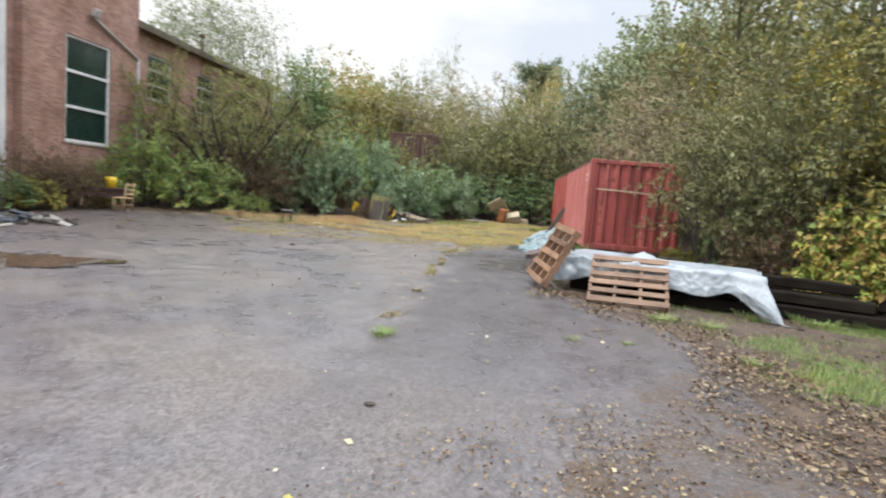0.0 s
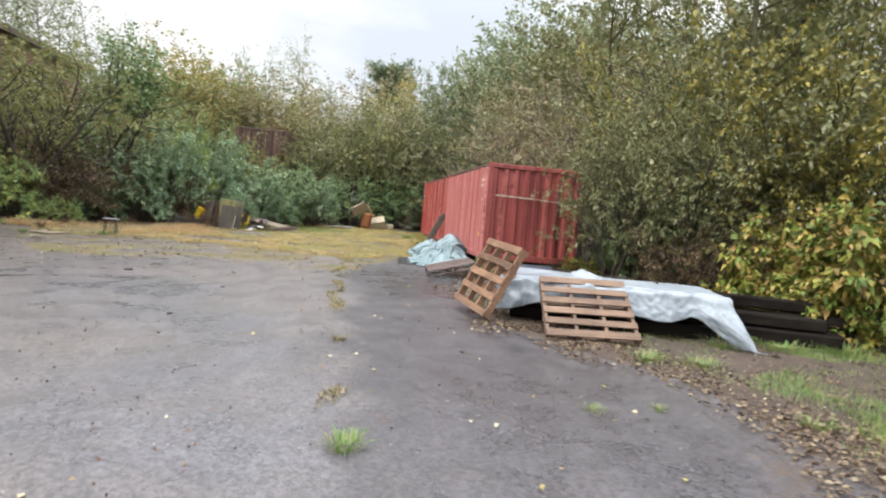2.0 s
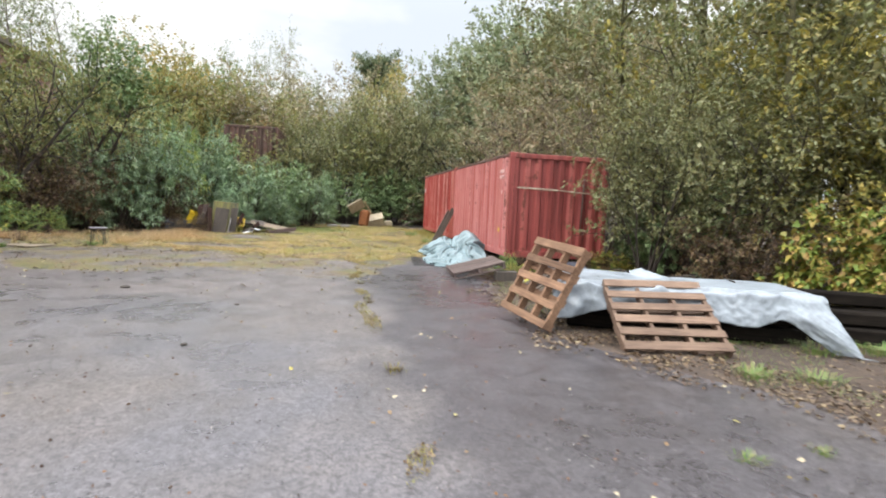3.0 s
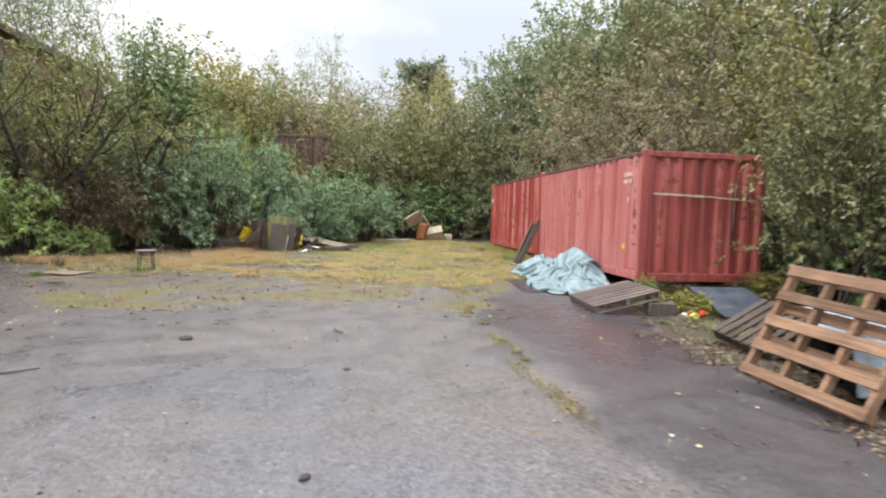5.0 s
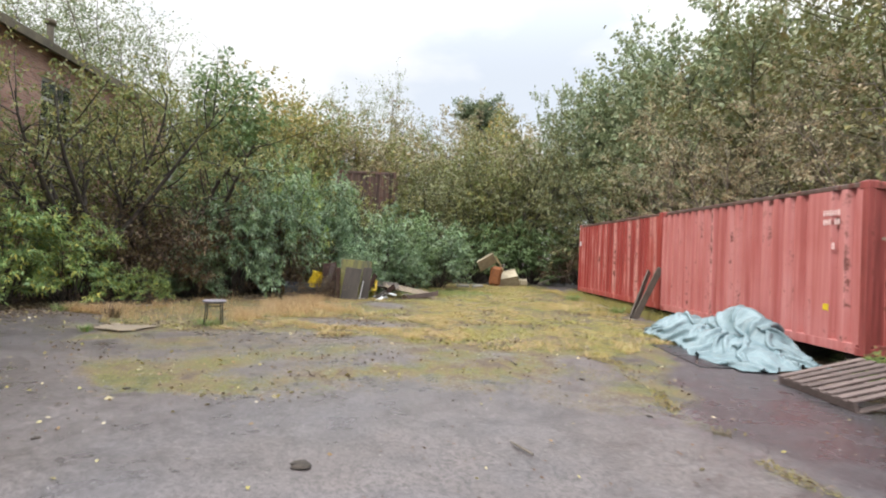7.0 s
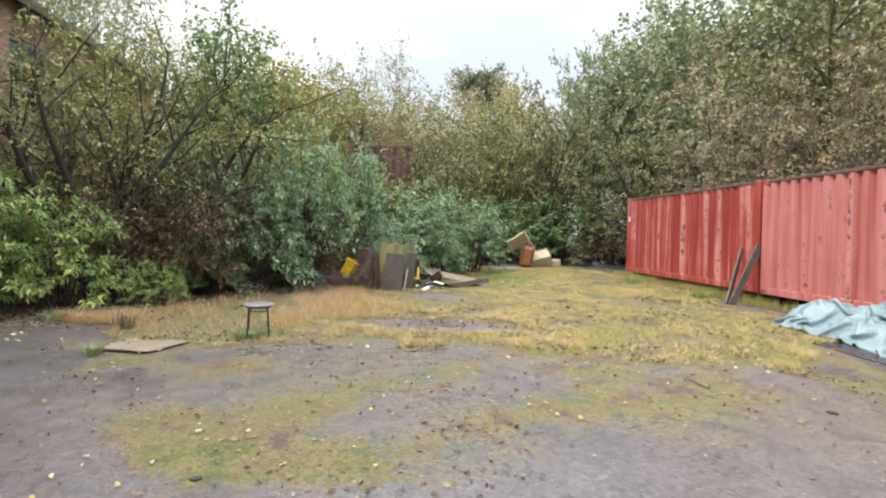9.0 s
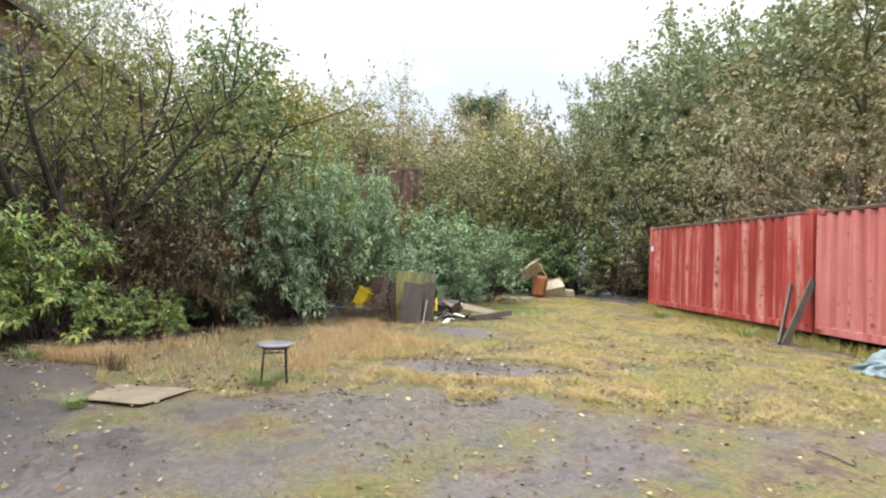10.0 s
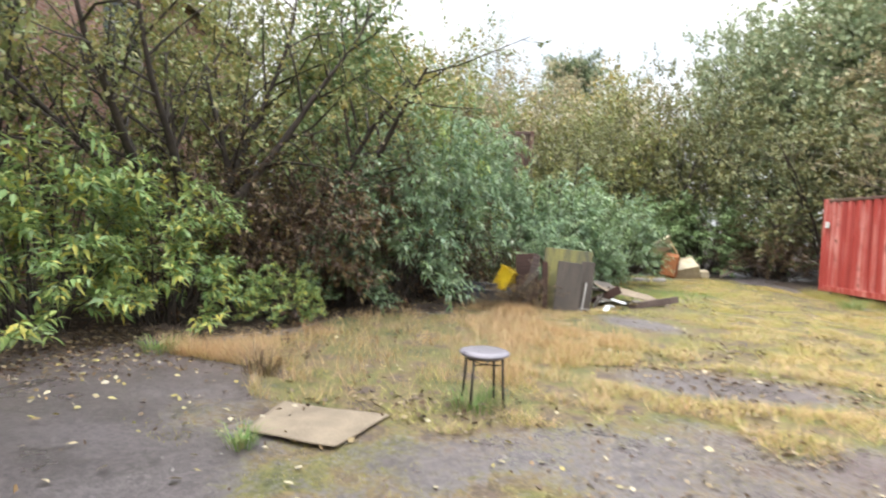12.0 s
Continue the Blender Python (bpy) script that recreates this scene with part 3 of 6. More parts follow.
# sleepers under the containers
for s in (0.3, 5.7, 6.6, 12.4):
    m = FRONT @ pose(s, 1.22, 0, 0, 0, 0)
    g = gz(m.translation.x, m.translation.y)
    tagged(part("support_timber", one_box((0.25, 2.3, C0.z - g + 0.06), bevel=0.015), M_SLEEPER, at=m @ pose(0, 0, (g - C0.z - 0.06) / 2)),
           "dark timber block under the container", "timber", "container supports")

# stacked brown containers beyond the thicket
rear = Vector((11.5, 31.9, 0))
REAR = Matrix.Translation((rear.x, rear.y, gz(0, 32))) @ pose(0, 0, 0, 0, 0, 90 + ANGLE) @ Matrix.Diagonal((1, -1, 1, 1))
for z in (0.0, 2.45):
    container(REAR @ pose(0, 0, z), 6.06, 2.44, M_BROWN_STEEL, M_BROWN_STEEL, "rusty brown shipping container stacked beyond the bushes", width=2.7)


# ---- old brick works ----
def wall_with_openings(bm, length, height, thick, openings):
    """A wall along x with its face in y = 0 and rectangular holes (x0, x1, z0, z1)."""
    xs = sorted({0.0, length, *[o[0] for o in openings], *[o[1] for o in openings]})
    zs = sorted({0.0, height, *[o[2] for o in openings], *[o[3] for o in openings]})
    for x0, x1 in zip(xs, xs[1:]):
        for z0, z1 in zip(zs, zs[1:]):
            cx, cz = (x0 + x1) / 2, (z0 + z1) / 2
            if not any(o[0] < cx < o[1] and o[2] < cz < o[3] for o in openings):
                box(bm, (x1 - x0, thick, z1 - z0), (cx, thick / 2, cz))
    bmesh.ops.remove_doubles(bm, verts=bm.verts, dist=0.0005)
    seen = {}
    for f in bm.faces:
        seen.setdefault(tuple(round(c, 3) for c in f.calc_center_median()), []).append(f)
    bmesh.ops.delete(bm, geom=[f for fs in seen.values() if len(fs) > 1 for f in fs], context="FACES")
    return bm


def window(parent_pose, x0, x1, z0, z1, bars, label, name, paint):
    w = thing(name, parent_pose @ pose((x0 + x1) / 2, 0.1, z0), label, "window", kind="structure")
    a, h, t = (x1 - x0), z1 - z0, 0.09
    for s in (-1, 1):
        part("window_frame", one_box((t, 0.1, h), (s * (a - t) / 2, 0, h / 2), bevel=0.008), paint, w)
    for z in (t / 2, h - t / 2):
        part("window_frame", one_box((a - 2 * t, 0.1, t), (0, 0, z), bevel=0.008), paint, w)
    for i in range(1, bars):
        part("glazing_bar", one_box((a - 2 * t, 0.09, 0.1), (0, 0, h * i / bars), bevel=0.008), paint, w)
    for i in range(bars):
        lo, hi = h * i / bars + 0.05, h * (i + 1) / bars - 0.05
        part("pane", one_box((a - 2 * t, 0.012, hi - lo), (0, 0.015, (lo + hi) / 2)), M_GLASS, w)
    part("window_sill", one_box((a + 0.1, 0.16, 0.07), (0, -0.07, -0.036), bevel=0.01), M_CONCRETE, w)
    return w


F0 = Vector((-1.6, 24.98, 0.0))
WORKS = Matrix.Translation(F0) @ pose(0, 0, 0, 0, 0, 90 + ANGLE)
TOWER = WORKS @ pose(-5.05, 0, 0)
tower = thing("wall_tower", TOWER, "tall red-brown brick stair tower of the old works", "wall", kind="structure")
part("wall", wall_with_openings(bmesh.new(), 5.05, 11.5, 0.35, [(1.6, 3.63, 2.37, 5.9)]), M_BRICK, tower)
for x in (0.175, 4.87):
    part("return_wall", one_box((0.35, 4.0, 11.5), (x, 2.35, 5.75)), M_BRICK, tower)
part("back_wall", one_box((4.35, 0.3, 11.5), (2.52, 4.0, 5.75)), M_BRICK, tower)
part("roof", one_box((5.3, 4.6, 0.25), (2.52, 2.1, 11.63)), M_ROOF, tower)
window(TOWER, 1.6, 3.63, 2.37, 5.9, 3, "tall white-framed window with three dark panes", "window_1", M_WHITE)
pipe = thing("drainpipe", TOWER, "grey downpipe fixed to the brick corner", "pipe")
part("downpipe", rod([(4.98, -0.07, 0.25), (4.98, -0.07, 5.9)], 0.05), M_PIPE, pipe)
part("branch_pipe", rod([(4.98, -0.07, 5.85), (3.4, -0.07, 6.45), (2.72, -0.07, 6.72)], 0.05), M_PIPE, pipe)
for z in (1.0, 2.6, 4.2):
    part("bracket", one_box((0.16, 0.08, 0.04), (4.98, -0.04, z)), M_PIPE, pipe)
lamp = thing("wall_lamp", TOWER @ pose(2.66, 0, 6.75), "grey floodlight on the brick wall", "lamp")
part("bracket", one_box((0.08, 0.14, 0.08), (0, -0.07, 0.05), bevel=0.01), M_PIPE, lamp)
part("lamp_head", one_box((0.26, 0.16, 0.3), (0, -0.2, 0.1), (15, 0, 0), bevel=0.03), M_PIPE, lamp)

# wall nearer the yard gate, with pale cladding strip
near_wall = thing("wall_near", WORKS @ pose(-15.05, 0.3, 0), "shaded brick wall beside the tower", "wall", kind="structure")
part("wall", one_box((10.0, 0.35, 11.0), (5.0, 0.175, 5.5)), M_BRICK, near_wall)
part("roof", one_box((10.0, 5, 0.25), (5.0, 2.4, 11.13)), M_ROOF, near_wall)
white_pipe = thing("cladding_strip", WORKS @ pose(-5.75, 0.2, 0), "white painted vertical panel on the wall", "panel")
part("board", one_box((0.55, 0.16, 8.6), (0, 0, 4.55), bevel=0.01), M_WHITE, white_pipe)

HALL = WORKS @ pose(0, 0.45, 0)
hall = thing("wall_hall", HALL, "long low brick hall half hidden by trees", "wall", kind="structure")
holes = [(s - 0.8, s + 0.8, 4.6, 6.45) for s in (2.0, 5.6, 9.2)]
part("wall", wall_with_openings(bmesh.new(), 13.0, 7.3, 0.35, holes), M_BRICK, hall)
part("far_wall", one_box((0.35, 8, 7.3), (12.8, 4.36, 3.65)), M_BRICK, hall)
part("back_wall", one_box((12.6, 0.3, 7.3), (6.3, 8.5, 3.65)), M_BRICK, hall)
part("roof", one_box((13.4, 9.2, 0.16), (6.5, 4.3, 7.39)), M_ROOF, hall)
part("fascia", one_box((13.4, 0.06, 0.22), (6.5, -0.35, 7.28), bevel=0.01), M_ROOF, hall)
for i, h in enumerate(holes):
    window(HALL, *h, 3, "grimy pale-framed hall window behind branches", f"window_{i + 2}", M_PIPE)
flue = thing("roof_flue", HALL @ pose(6.0, 0.6, 7.47), "short dark flue pipe on the hall roof", "flue")
part("pipe", rod([(0, 0, 0), (0, 0, 0.95)], 0.1, 12), M_ROOF, flue)
part("cowl", rod([(0, 0, 0.98), (0, 0, 1.12)], 0.16, 12), M_ROOF, flue)


# ---- trees and bushes ----
def grow(rng, p, d, length, n, wander, lift):
    """A wandering line of n + 1 points."""
    pts, step = [p], length / n
    for _ in range(n):
        d = d + rng.normal(0, wander, 3) + np.array([0, 0, lift])
        d = d / np.linalg.norm(d)
        pts.append(pts[-1] + d * step)
    return np.array(pts)


def side_way(rng, d, angle):
    a = rng.normal(0, 1, 3)
    a -= d * a.dot(d)
    a /= np.linalg.norm(a)
    return d * math.cos(angle) + a * math.sin(angle)


class Wood:
    """Collects rods of few sides into one mesh."""

    def __init__(self):
        self.v, self.f, self.n = [], [], 0

    def add(self, pts, r0, r1, sides):
        n = len(pts)
        t = np.gradient(pts, axis=0)
        t /= np.linalg.norm(t, axis=1)[:, None] + 1e-9
        ref = np.array([0.31, 0.77, 0.55]) if abs(t[0][2]) > 0.8 else np.array([0.05, 0.1, 1.0])
        a = np.cross(t, ref)
        a /= np.linalg.norm(a, axis=1)[:, None] + 1e-9
        b = np.cross(t, a)
        r = np.linspace(r0, r1, n)[:, None, None]
        ang = np.arange(sides) * math.tau / sides
        ring = pts[:, None] + r * (a[:, None] * np.cos(ang)[None, :, None] + b[:, None] * np.sin(ang)[None, :, None])
        self.v.append(ring.reshape(-1, 3))
        k = self.n + np.arange(n * sides).reshape(n, sides)
        nxt = np.roll(k, -1, 1)
        self.f.append(np.stack([k[:-1], nxt[:-1], nxt[1:], k[1:]], -1).reshape(-1, 4))
        self.n += n * sides

    def mesh(self, name):
        return mesh_of(name, np.concatenate(self.v), np.concatenate(self.f), True)


def leaves_mesh(name, rng, base, way, size, aspect, droop=0.25):
    """Kite-shaped leaves, folded a little along the midrib."""
    n = len(base)
    way = way / (np.linalg.norm(way, axis=1)[:, None] + 1e-9)
    nor = rng.normal(0, 0.55, (n, 3)) + (0, 0, 1)
    side = np.cross(way, nor)
    side /= np.linalg.norm(side, axis=1)[:, None] + 1e-9
    nor = np.cross(side, way)
    L = (size * rng.uniform(0.6, 1.25, n))[:, None]
    mid = base + way * L * 0.42
    v = np.stack([base, mid + side * L * aspect * 0.5 + nor * L * 0.06, base + way * L - np.array([0, 0, 1]) * L * droop, mid - side * L * aspect * 0.5 + nor * L * 0.06], 1)
    return mesh_of(name, v.reshape(-1, 3), np.arange(4 * n).reshape(n, 4))


def tree_kind(name, seed, h, spread, stems, leaf_mat, bark, label, category="tree", leaf=0.09, aspect=0.45, n1=9, n2=9, per=16, low=0.25, lean=0.25, lift=0.03,
              len1=0.42, len2=0.16, r0=0.06, droop=0.25, tip=0.0, cloud=0.1, bare_twigs=0.0, fork=0.0):
    """One tree of a kind, standing at the origin: stems, limbs, twigs and leaves along the twigs."""
    rng = np.random.default_rng(seed)
    wood, base, way = Wood(), [], []
    if fork:
        wood.add(grow(rng, np.array([0.0, 0.0, -0.1]), np.array([0.1, 0.0, 1.0]), fork + 0.25, 4, 0.05, 0.0), r0 * 1.9, r0 * 1.5, 8)
    for s in range(stems):
        az = math.tau * (s + rng.uniform(-0.3, 0.3)) / stems
        ln = lean * rng.uniform(0.5, 1.3) if stems > 1 else lean * 0.3
        d = np.array([math.cos(az) * ln, math.sin(az) * ln, 1.0])
        sl = h * rng.uniform(0.72, 1.0)
        st = grow(rng, np.array([math.cos(az), math.sin(az), 0]) * (0.05 if fork else 0.12) * (stems > 1) + (0, 0, fork - 0.1), d / np.linalg.norm(d), sl, 9, 0.09, lift)
        wood.add(st, r0, r0 * 0.18, 6)
        for i in range(n1):
            t = low + (1 - low) * (i + rng.uniform(0, 0.9)) / n1
            k = t * 9
            a = min(int(k), 8)
            p = st[a] + (st[a + 1] - st[a]) * (k - a)
            sd = st[a + 1] - st[a]
            sd /= np.linalg.norm(sd)
            l1 = spread * len1 * 2.0 * (1.15 - t * (0.75 - tip)) * rng.uniform(0.6, 1.15)
            br = grow(rng, p, side_way(rng, sd, rng.uniform(0.6, 1.25)), l1, 6, 0.13, lift * 1.2)
            wood.add(br[::2], r0 * (0.5 - 0.32 * t), 0.006, 3)
            for j in range(n2):
                u = (j + rng.uniform(0.2, 1.0)) / n2
                if category == "bush":
                    u = 0.3 + 0.7 * u
                q = u * 6
                c = min(int(q), 5)
                pp = br[c] + (br[c + 1] - br[c]) * (q - c)
                bd = br[c + 1] - br[c]
                bd /= np.linalg.norm(bd)
                tw = grow(rng, pp, side_way(rng, bd, rng.uniform(0.4, 1.2)), h * len2 * rng.uniform(0.5, 1.3), 3, 0.22, -droop * 0.25)
                if rng.uniform() < 0.1 + bare_twigs:
                    wood.add(tw[[0, 1, 3]], 0.006, 0.002, 3)
                if rng.uniform() < bare_twigs:
                    continue
                m = rng.integers(per // 2, per + per // 2 + 2)
                w = rng.uniform(0.15, 1.0, m) * 3
                ci = np.minimum(w.astype(int), 2)
                seg = tw[ci + 1] - tw[ci]
                base.append(tw[ci] + seg * (w - ci)[:, None] + rng.normal(0, cloud * 0.55, (m, 3)))
                dd = seg / np.linalg.norm(seg, axis=1)[:, None]
                way.append(dd * 0.7 + rng.normal(0, 0.6, (m, 3)) + (0, 0, -droop))
    ob = thing(name, (0, 0, -500), label, category)
    part("trunk", wood.mesh("trunk"), bark, ob)
    part("crown", leaves_mesh("crown", rng, np.concatenate(base), np.concatenate(way), leaf, aspect, droop * 0.5), leaf_mat, ob)
    return ob


def lance_leaves(name, rng, base, way, size, aspect, droop):
    """Lance-shaped leaves, folded along the midrib and bent down at the tip."""
    n = len(base)
    way = way / (np.linalg.norm(way, axis=1)[:, None] + 1e-9)
    side = np.cross(way, rng.normal(0, 0.3, (n, 3)) + (0, 0, 1))
    side /= np.linalg.norm(side, axis=1)[:, None] + 1e-9
    nor = np.cross(side, way)
    L = size[:, None]
    W = L * aspect * rng.uniform(0.8, 1.2, n)[:, None] * 0.5
    down = np.array([0, 0, 1.0]) * L * droop
    mid = base + way * L * 0.4
    v = np.stack([base, mid + side * W + nor * W * 0.45, base + way * L - down, mid - side * W + nor * W * 0.45, mid - down * 0.12], 1)
    k = np.arange(n)[:, None] * 5
    f = np.concatenate([k + np.array([[0, 4, 2, 1]]), k + np.array([[0, 3, 2, 4]])])
    return mesh_of(name, v.reshape(-1, 3), f)


def bush_kind(name, seed, h, r, leaf_mat, bark, label, leaf=0.17, aspect=0.27, canes=34, shoots=9, pairs=7, reach=0.42, droop=0.35, low=0.08, spread=0.75):
    """One bush standing at the origin: arching canes, side shoots near their ends, and leaves in opposite pairs along the shoots."""
    rng = np.random.default_rng(seed)
    wood, base, way, size = Wood(), [], [], []
    t = np.linspace(0, 1, 7)[:, None]
    for c in range(canes):
        az, up = c * 2.39996 + rng.uniform(-0.3, 0.3), low + (1 - low) * ((c + 0.5) / canes) ** 0.85
        out = r * math.sqrt(max(1 - (up * 0.93) ** 2.2, 0.02)) * rng.uniform(0.62, 1.08)
        end = np.array([math.cos(az) * out, math.sin(az) * out, h * up * rng.uniform(0.85, 1.08)])
        foot = np.array([math.cos(az), math.sin(az), 0]) * rng.uniform(0.05, 0.3) * r
        cane = foot * (1 - t) + end * t + np.array([0, 0, 0.5 * h * 0.6]) * t * (1 - t) + rng.normal(0, 0.02, (7, 3))
        wood.add(cane, 0.016, 0.005, 4)
        for _ in range(shoots):
            u = 6 * rng.uniform(0.5, 0.999)
            a = int(u)
            p = cane[a] + (cane[a + 1] - cane[a]) * (u - a)
            d = np.array([math.cos(az), math.sin(az), 0.45]) * 0.8 + rng.normal(0, 0.55, 3)
            tw = grow(rng, p, d / np.linalg.norm(d), reach * rng.uniform(0.6, 1.25), 4, 0.1, -droop * 0.22)
            if rng.uniform() < 0.5:
                wood.add(tw[::2], 0.005, 0.002, 3)
            turn = rng.uniform(0, math.pi)
            for k in range(pairs):
                q = 4 * (0.12 + 0.87 * (k + 0.5) / pairs)
                e = min(int(q), 3)
                seg = tw[e + 1] - tw[e]
                dd = seg / np.linalg.norm(seg)
                x = np.cross(dd, (0, 0, 1.0))
                x /= np.linalg.norm(x) + 1e-9
                y = np.cross(x, dd)
                turn += 0.5 * math.pi + rng.normal(0, 0.2)
                s = x * math.cos(turn) + y * math.sin(turn) * 0.6
                for sign in (1, -1):
                    base.append(tw[e] + seg * (q - e))
                    way.append(dd * 0.6 + s * sign * spread + rng.normal(0, 0.18, 3) - (0, 0, droop * 0.6))
                    size.append(leaf * (1.1 - 0.45 * k / pairs) * rng.uniform(0.65, 1.2))
    ob = thing(name, (0, 0, -500), label, "bush")
    part("trunk", wood.mesh("trunk"), bark, ob)
    part("crown", lance_leaves("crown", rng, np.array(base), np.array(way), np.array(size), aspect, droop * 0.6), leaf_mat, ob)
    return ob


TEMPLATES = {
    "bud": bush_kind("buddleia_bush", 1, 2.35, 1.45, L_BUD, M_BARK, "bright green buddleia bush with long drooping leaves", 0.19, 0.27, 38, 9, 7, 0.46, 0.2),
    "blue": bush_kind("buddleia_bush", 2, 3.1, 1.5, L_BLUE, M_BARK, "blue-green buddleia bush with long narrow leaves", 0.2, 0.27, 42, 9, 7, 0.52, 0.22),
    "shrub": bush_kind("leafy_shrub", 3, 3.0, 1.6, L_GREEN, M_BARK, "dense green shrub at the yard edge", 0.15, 0.5, 40, 9, 6, 0.4, 0.25),
    "willow": tree_kind("goat_willow", 4, 5.6, 2.9, 5, L_OLIVE, M_BARK, "multi-stemmed willow with thin yellowing leaves", "tree", 0.14, 0.52, 13, 10, 13, 0.12, 0.42, 0.02, 0.42, 0.14, 0.06, 0.15, 0.45, 0.07),
    "sparse": tree_kind("goat_willow", 5, 5.6, 2.5, 5, L_OLIVE, M_BARK, "dark-stemmed willow with sparse ochre leaves", "tree", 0.11, 0.48, 12, 9, 13, 0.3, 0.55, 0.03, 0.42, 0.13, 0.12, 0.15, 0.45, 0.06, 0.15),
    "fan": tree_kind("goat_willow", 18, 4.9, 2.4, 7, L_OLIVE, M_BARK, "dark forked willow with bare lower limbs and thin ochre leaves", "tree", 0.1, 0.46, 11, 8, 9, 0.34, 0.6, 0.05, 0.36, 0.13, 0.085, 0.12, 0.5, 0.06, 0.2, 0.95),
    "grey": tree_kind("goat_willow", 6, 5.6, 3.0, 6, L_GREY, M_BARK, "dense grey-green willow leaning over the bank", "tree", 0.128, 0.5, 13, 8, 16, 0.3, 0.42, 0.01, 0.42, 0.14, 0.06, 0.15, 0.45, 0.05),
    "gold": tree_kind("goat_willow", 17, 5.6, 3.0, 6, L_GOLD, M_BARK_MOSS, "golden-leaved willow on mossy stems above the bank", "tree", 0.135, 0.5, 13, 8, 15, 0.25, 0.42, 0.01, 0.42, 0.14, 0.06, 0.15, 0.45, 0.05),
    "brown": tree_kind("goat_willow", 7, 5.8, 2.9, 6, L_BROWN, M_BARK_PALE, "browning willow with thin twiggy branches", "tree", 0.1, 0.45, 13, 11, 16, 0.1, 0.42, 0.02, 0.42, 0.14, 0.05, 0.15, 0.45, 0.07, 0.3),
    "tall": tree_kind("alder_tree", 8, 12.5, 4.6, 2, L_ALDER, M_BARK, "tall grey-green alder behind the containers", "tree", 0.22, 0.64, 30, 11, 21, 0.12, 0.16, 0.02, 0.42, 0.12, 0.17, 0.12, 0.42, 0.16),
    "tallgreen": tree_kind("alder_tree", 9, 8.6, 2.5, 1, L_GREEN, M_BARK, "slim mid-green tree rising above the bushes", "tree", 0.165, 0.6, 42, 12, 14, 0.08, 0.1, 0.02, 0.42, 0.11, 0.1, 0.12, 0.22, 0.1),
    "birch": tree_kind("birch_tree", 10, 13.0, 3.2, 4, L_ALDER, M_BARK_PALE, "thin airy birch with few remaining leaves", "tree", 0.13, 0.55, 16, 10, 13, 0.3, 0.2, 0.04, 0.4, 0.09, 0.07, 0.15, 0.35, 0.12, 0.15),
    "autumn": tree_kind("autumn_tree", 11, 9.5, 3.6, 4, L_AUTUMN, M_BARK, "ochre autumn tree in the far wood", "tree", 0.19, 0.58, 14, 11, 16, 0.1, 0.24, 0.02, 0.42, 0.12, 0.09, 0.15, 0.42, 0.14),
    "rust": tree_kind("autumn_tree", 12, 8.5, 3.6, 5, L_BROWN, M_BARK_PALE, "rust-brown tree in the far wood", "tree", 0.17, 0.52, 13, 10, 15, 0.1, 0.3, 0.02, 0.42, 0.12, 0.07, 0.15, 0.45, 0.14),
    "bramble": bush_kind("bramble_bush", 13, 1.85, 1.4, L_YELLOW, M_BARK_MOSS, "yellowing broad-leaved bramble bush", 0.19, 0.72, 38, 8, 5, 0.4, 0.3),
    "dead": tree_kind("dead_bramble", 14, 2.0, 1.7, 10, L_DEAD, M_BARK, "brown tangle of dead bramble stems", "bush", 0.09, 0.4, 10, 10, 9, 0.02, 0.8, -0.02, 0.42, 0.2, 0.014, 0.2, 0.4, 0.07, 0.3),
    "trunky": tree_kind("alder_tree", 16, 12.0, 4.2, 2, L_GREY, M_BARK_MOSS, "tall mossy-trunked tree with open crown", "tree", 0.18, 0.58, 26, 12, 17, 0.22, 0.2, 0.03, 0.42, 0.1, 0.17, 0.12, 0.42, 0.13, 0.08),
}


def pine():
    rng = np.random.default_rng(20)
    wood, base, way = Wood(), [], []
    st = grow(rng, np.array([0.0, 0, -0.2]), np.array([0.02, 0, 1.0]), 15.4, 9, 0.03, 0.02)
    wood.add(st, 0.24, 0.06, 6)
    for i in range(40):
        t = 0.76 + 0.23 * i / 40
        k = t * 9
        a = min(int(k), 8)
        p = st[a] + (st[a + 1] - st[a]) * (k - a)
        bulge = math.sqrt(max(1 - ((t - 0.86) / 0.15) ** 2, 0.05))
        br = grow(rng, p, side_way(rng, np.array([0, 0, 1.0]), 1.2), rng.uniform(1.3, 3.6) * bulge, 5, 0.14, 0.05)
        wood.add(br, 0.06, 0.015, 4)
        for c in br[2:]:
            m = 90
            base.append(c + rng.normal(0, 0.3, (m, 3)) * (1, 1, 0.6))
            way.append(rng.normal(0, 1, (m, 3)) + (0, 0, 0.5))
    ob = thing("pine_tree", (33.9, 48.8, gz(0, 36)), "dark flat-topped pine on the skyline", "tree")
    part("trunk", wood.mesh("trunk"), M_BARK, ob)
    part("crown", leaves_mesh("crown", rng, np.concatenate(base), np.concatenate(way), 0.3, 0.3, 0), L_PINE, ob)


pine()

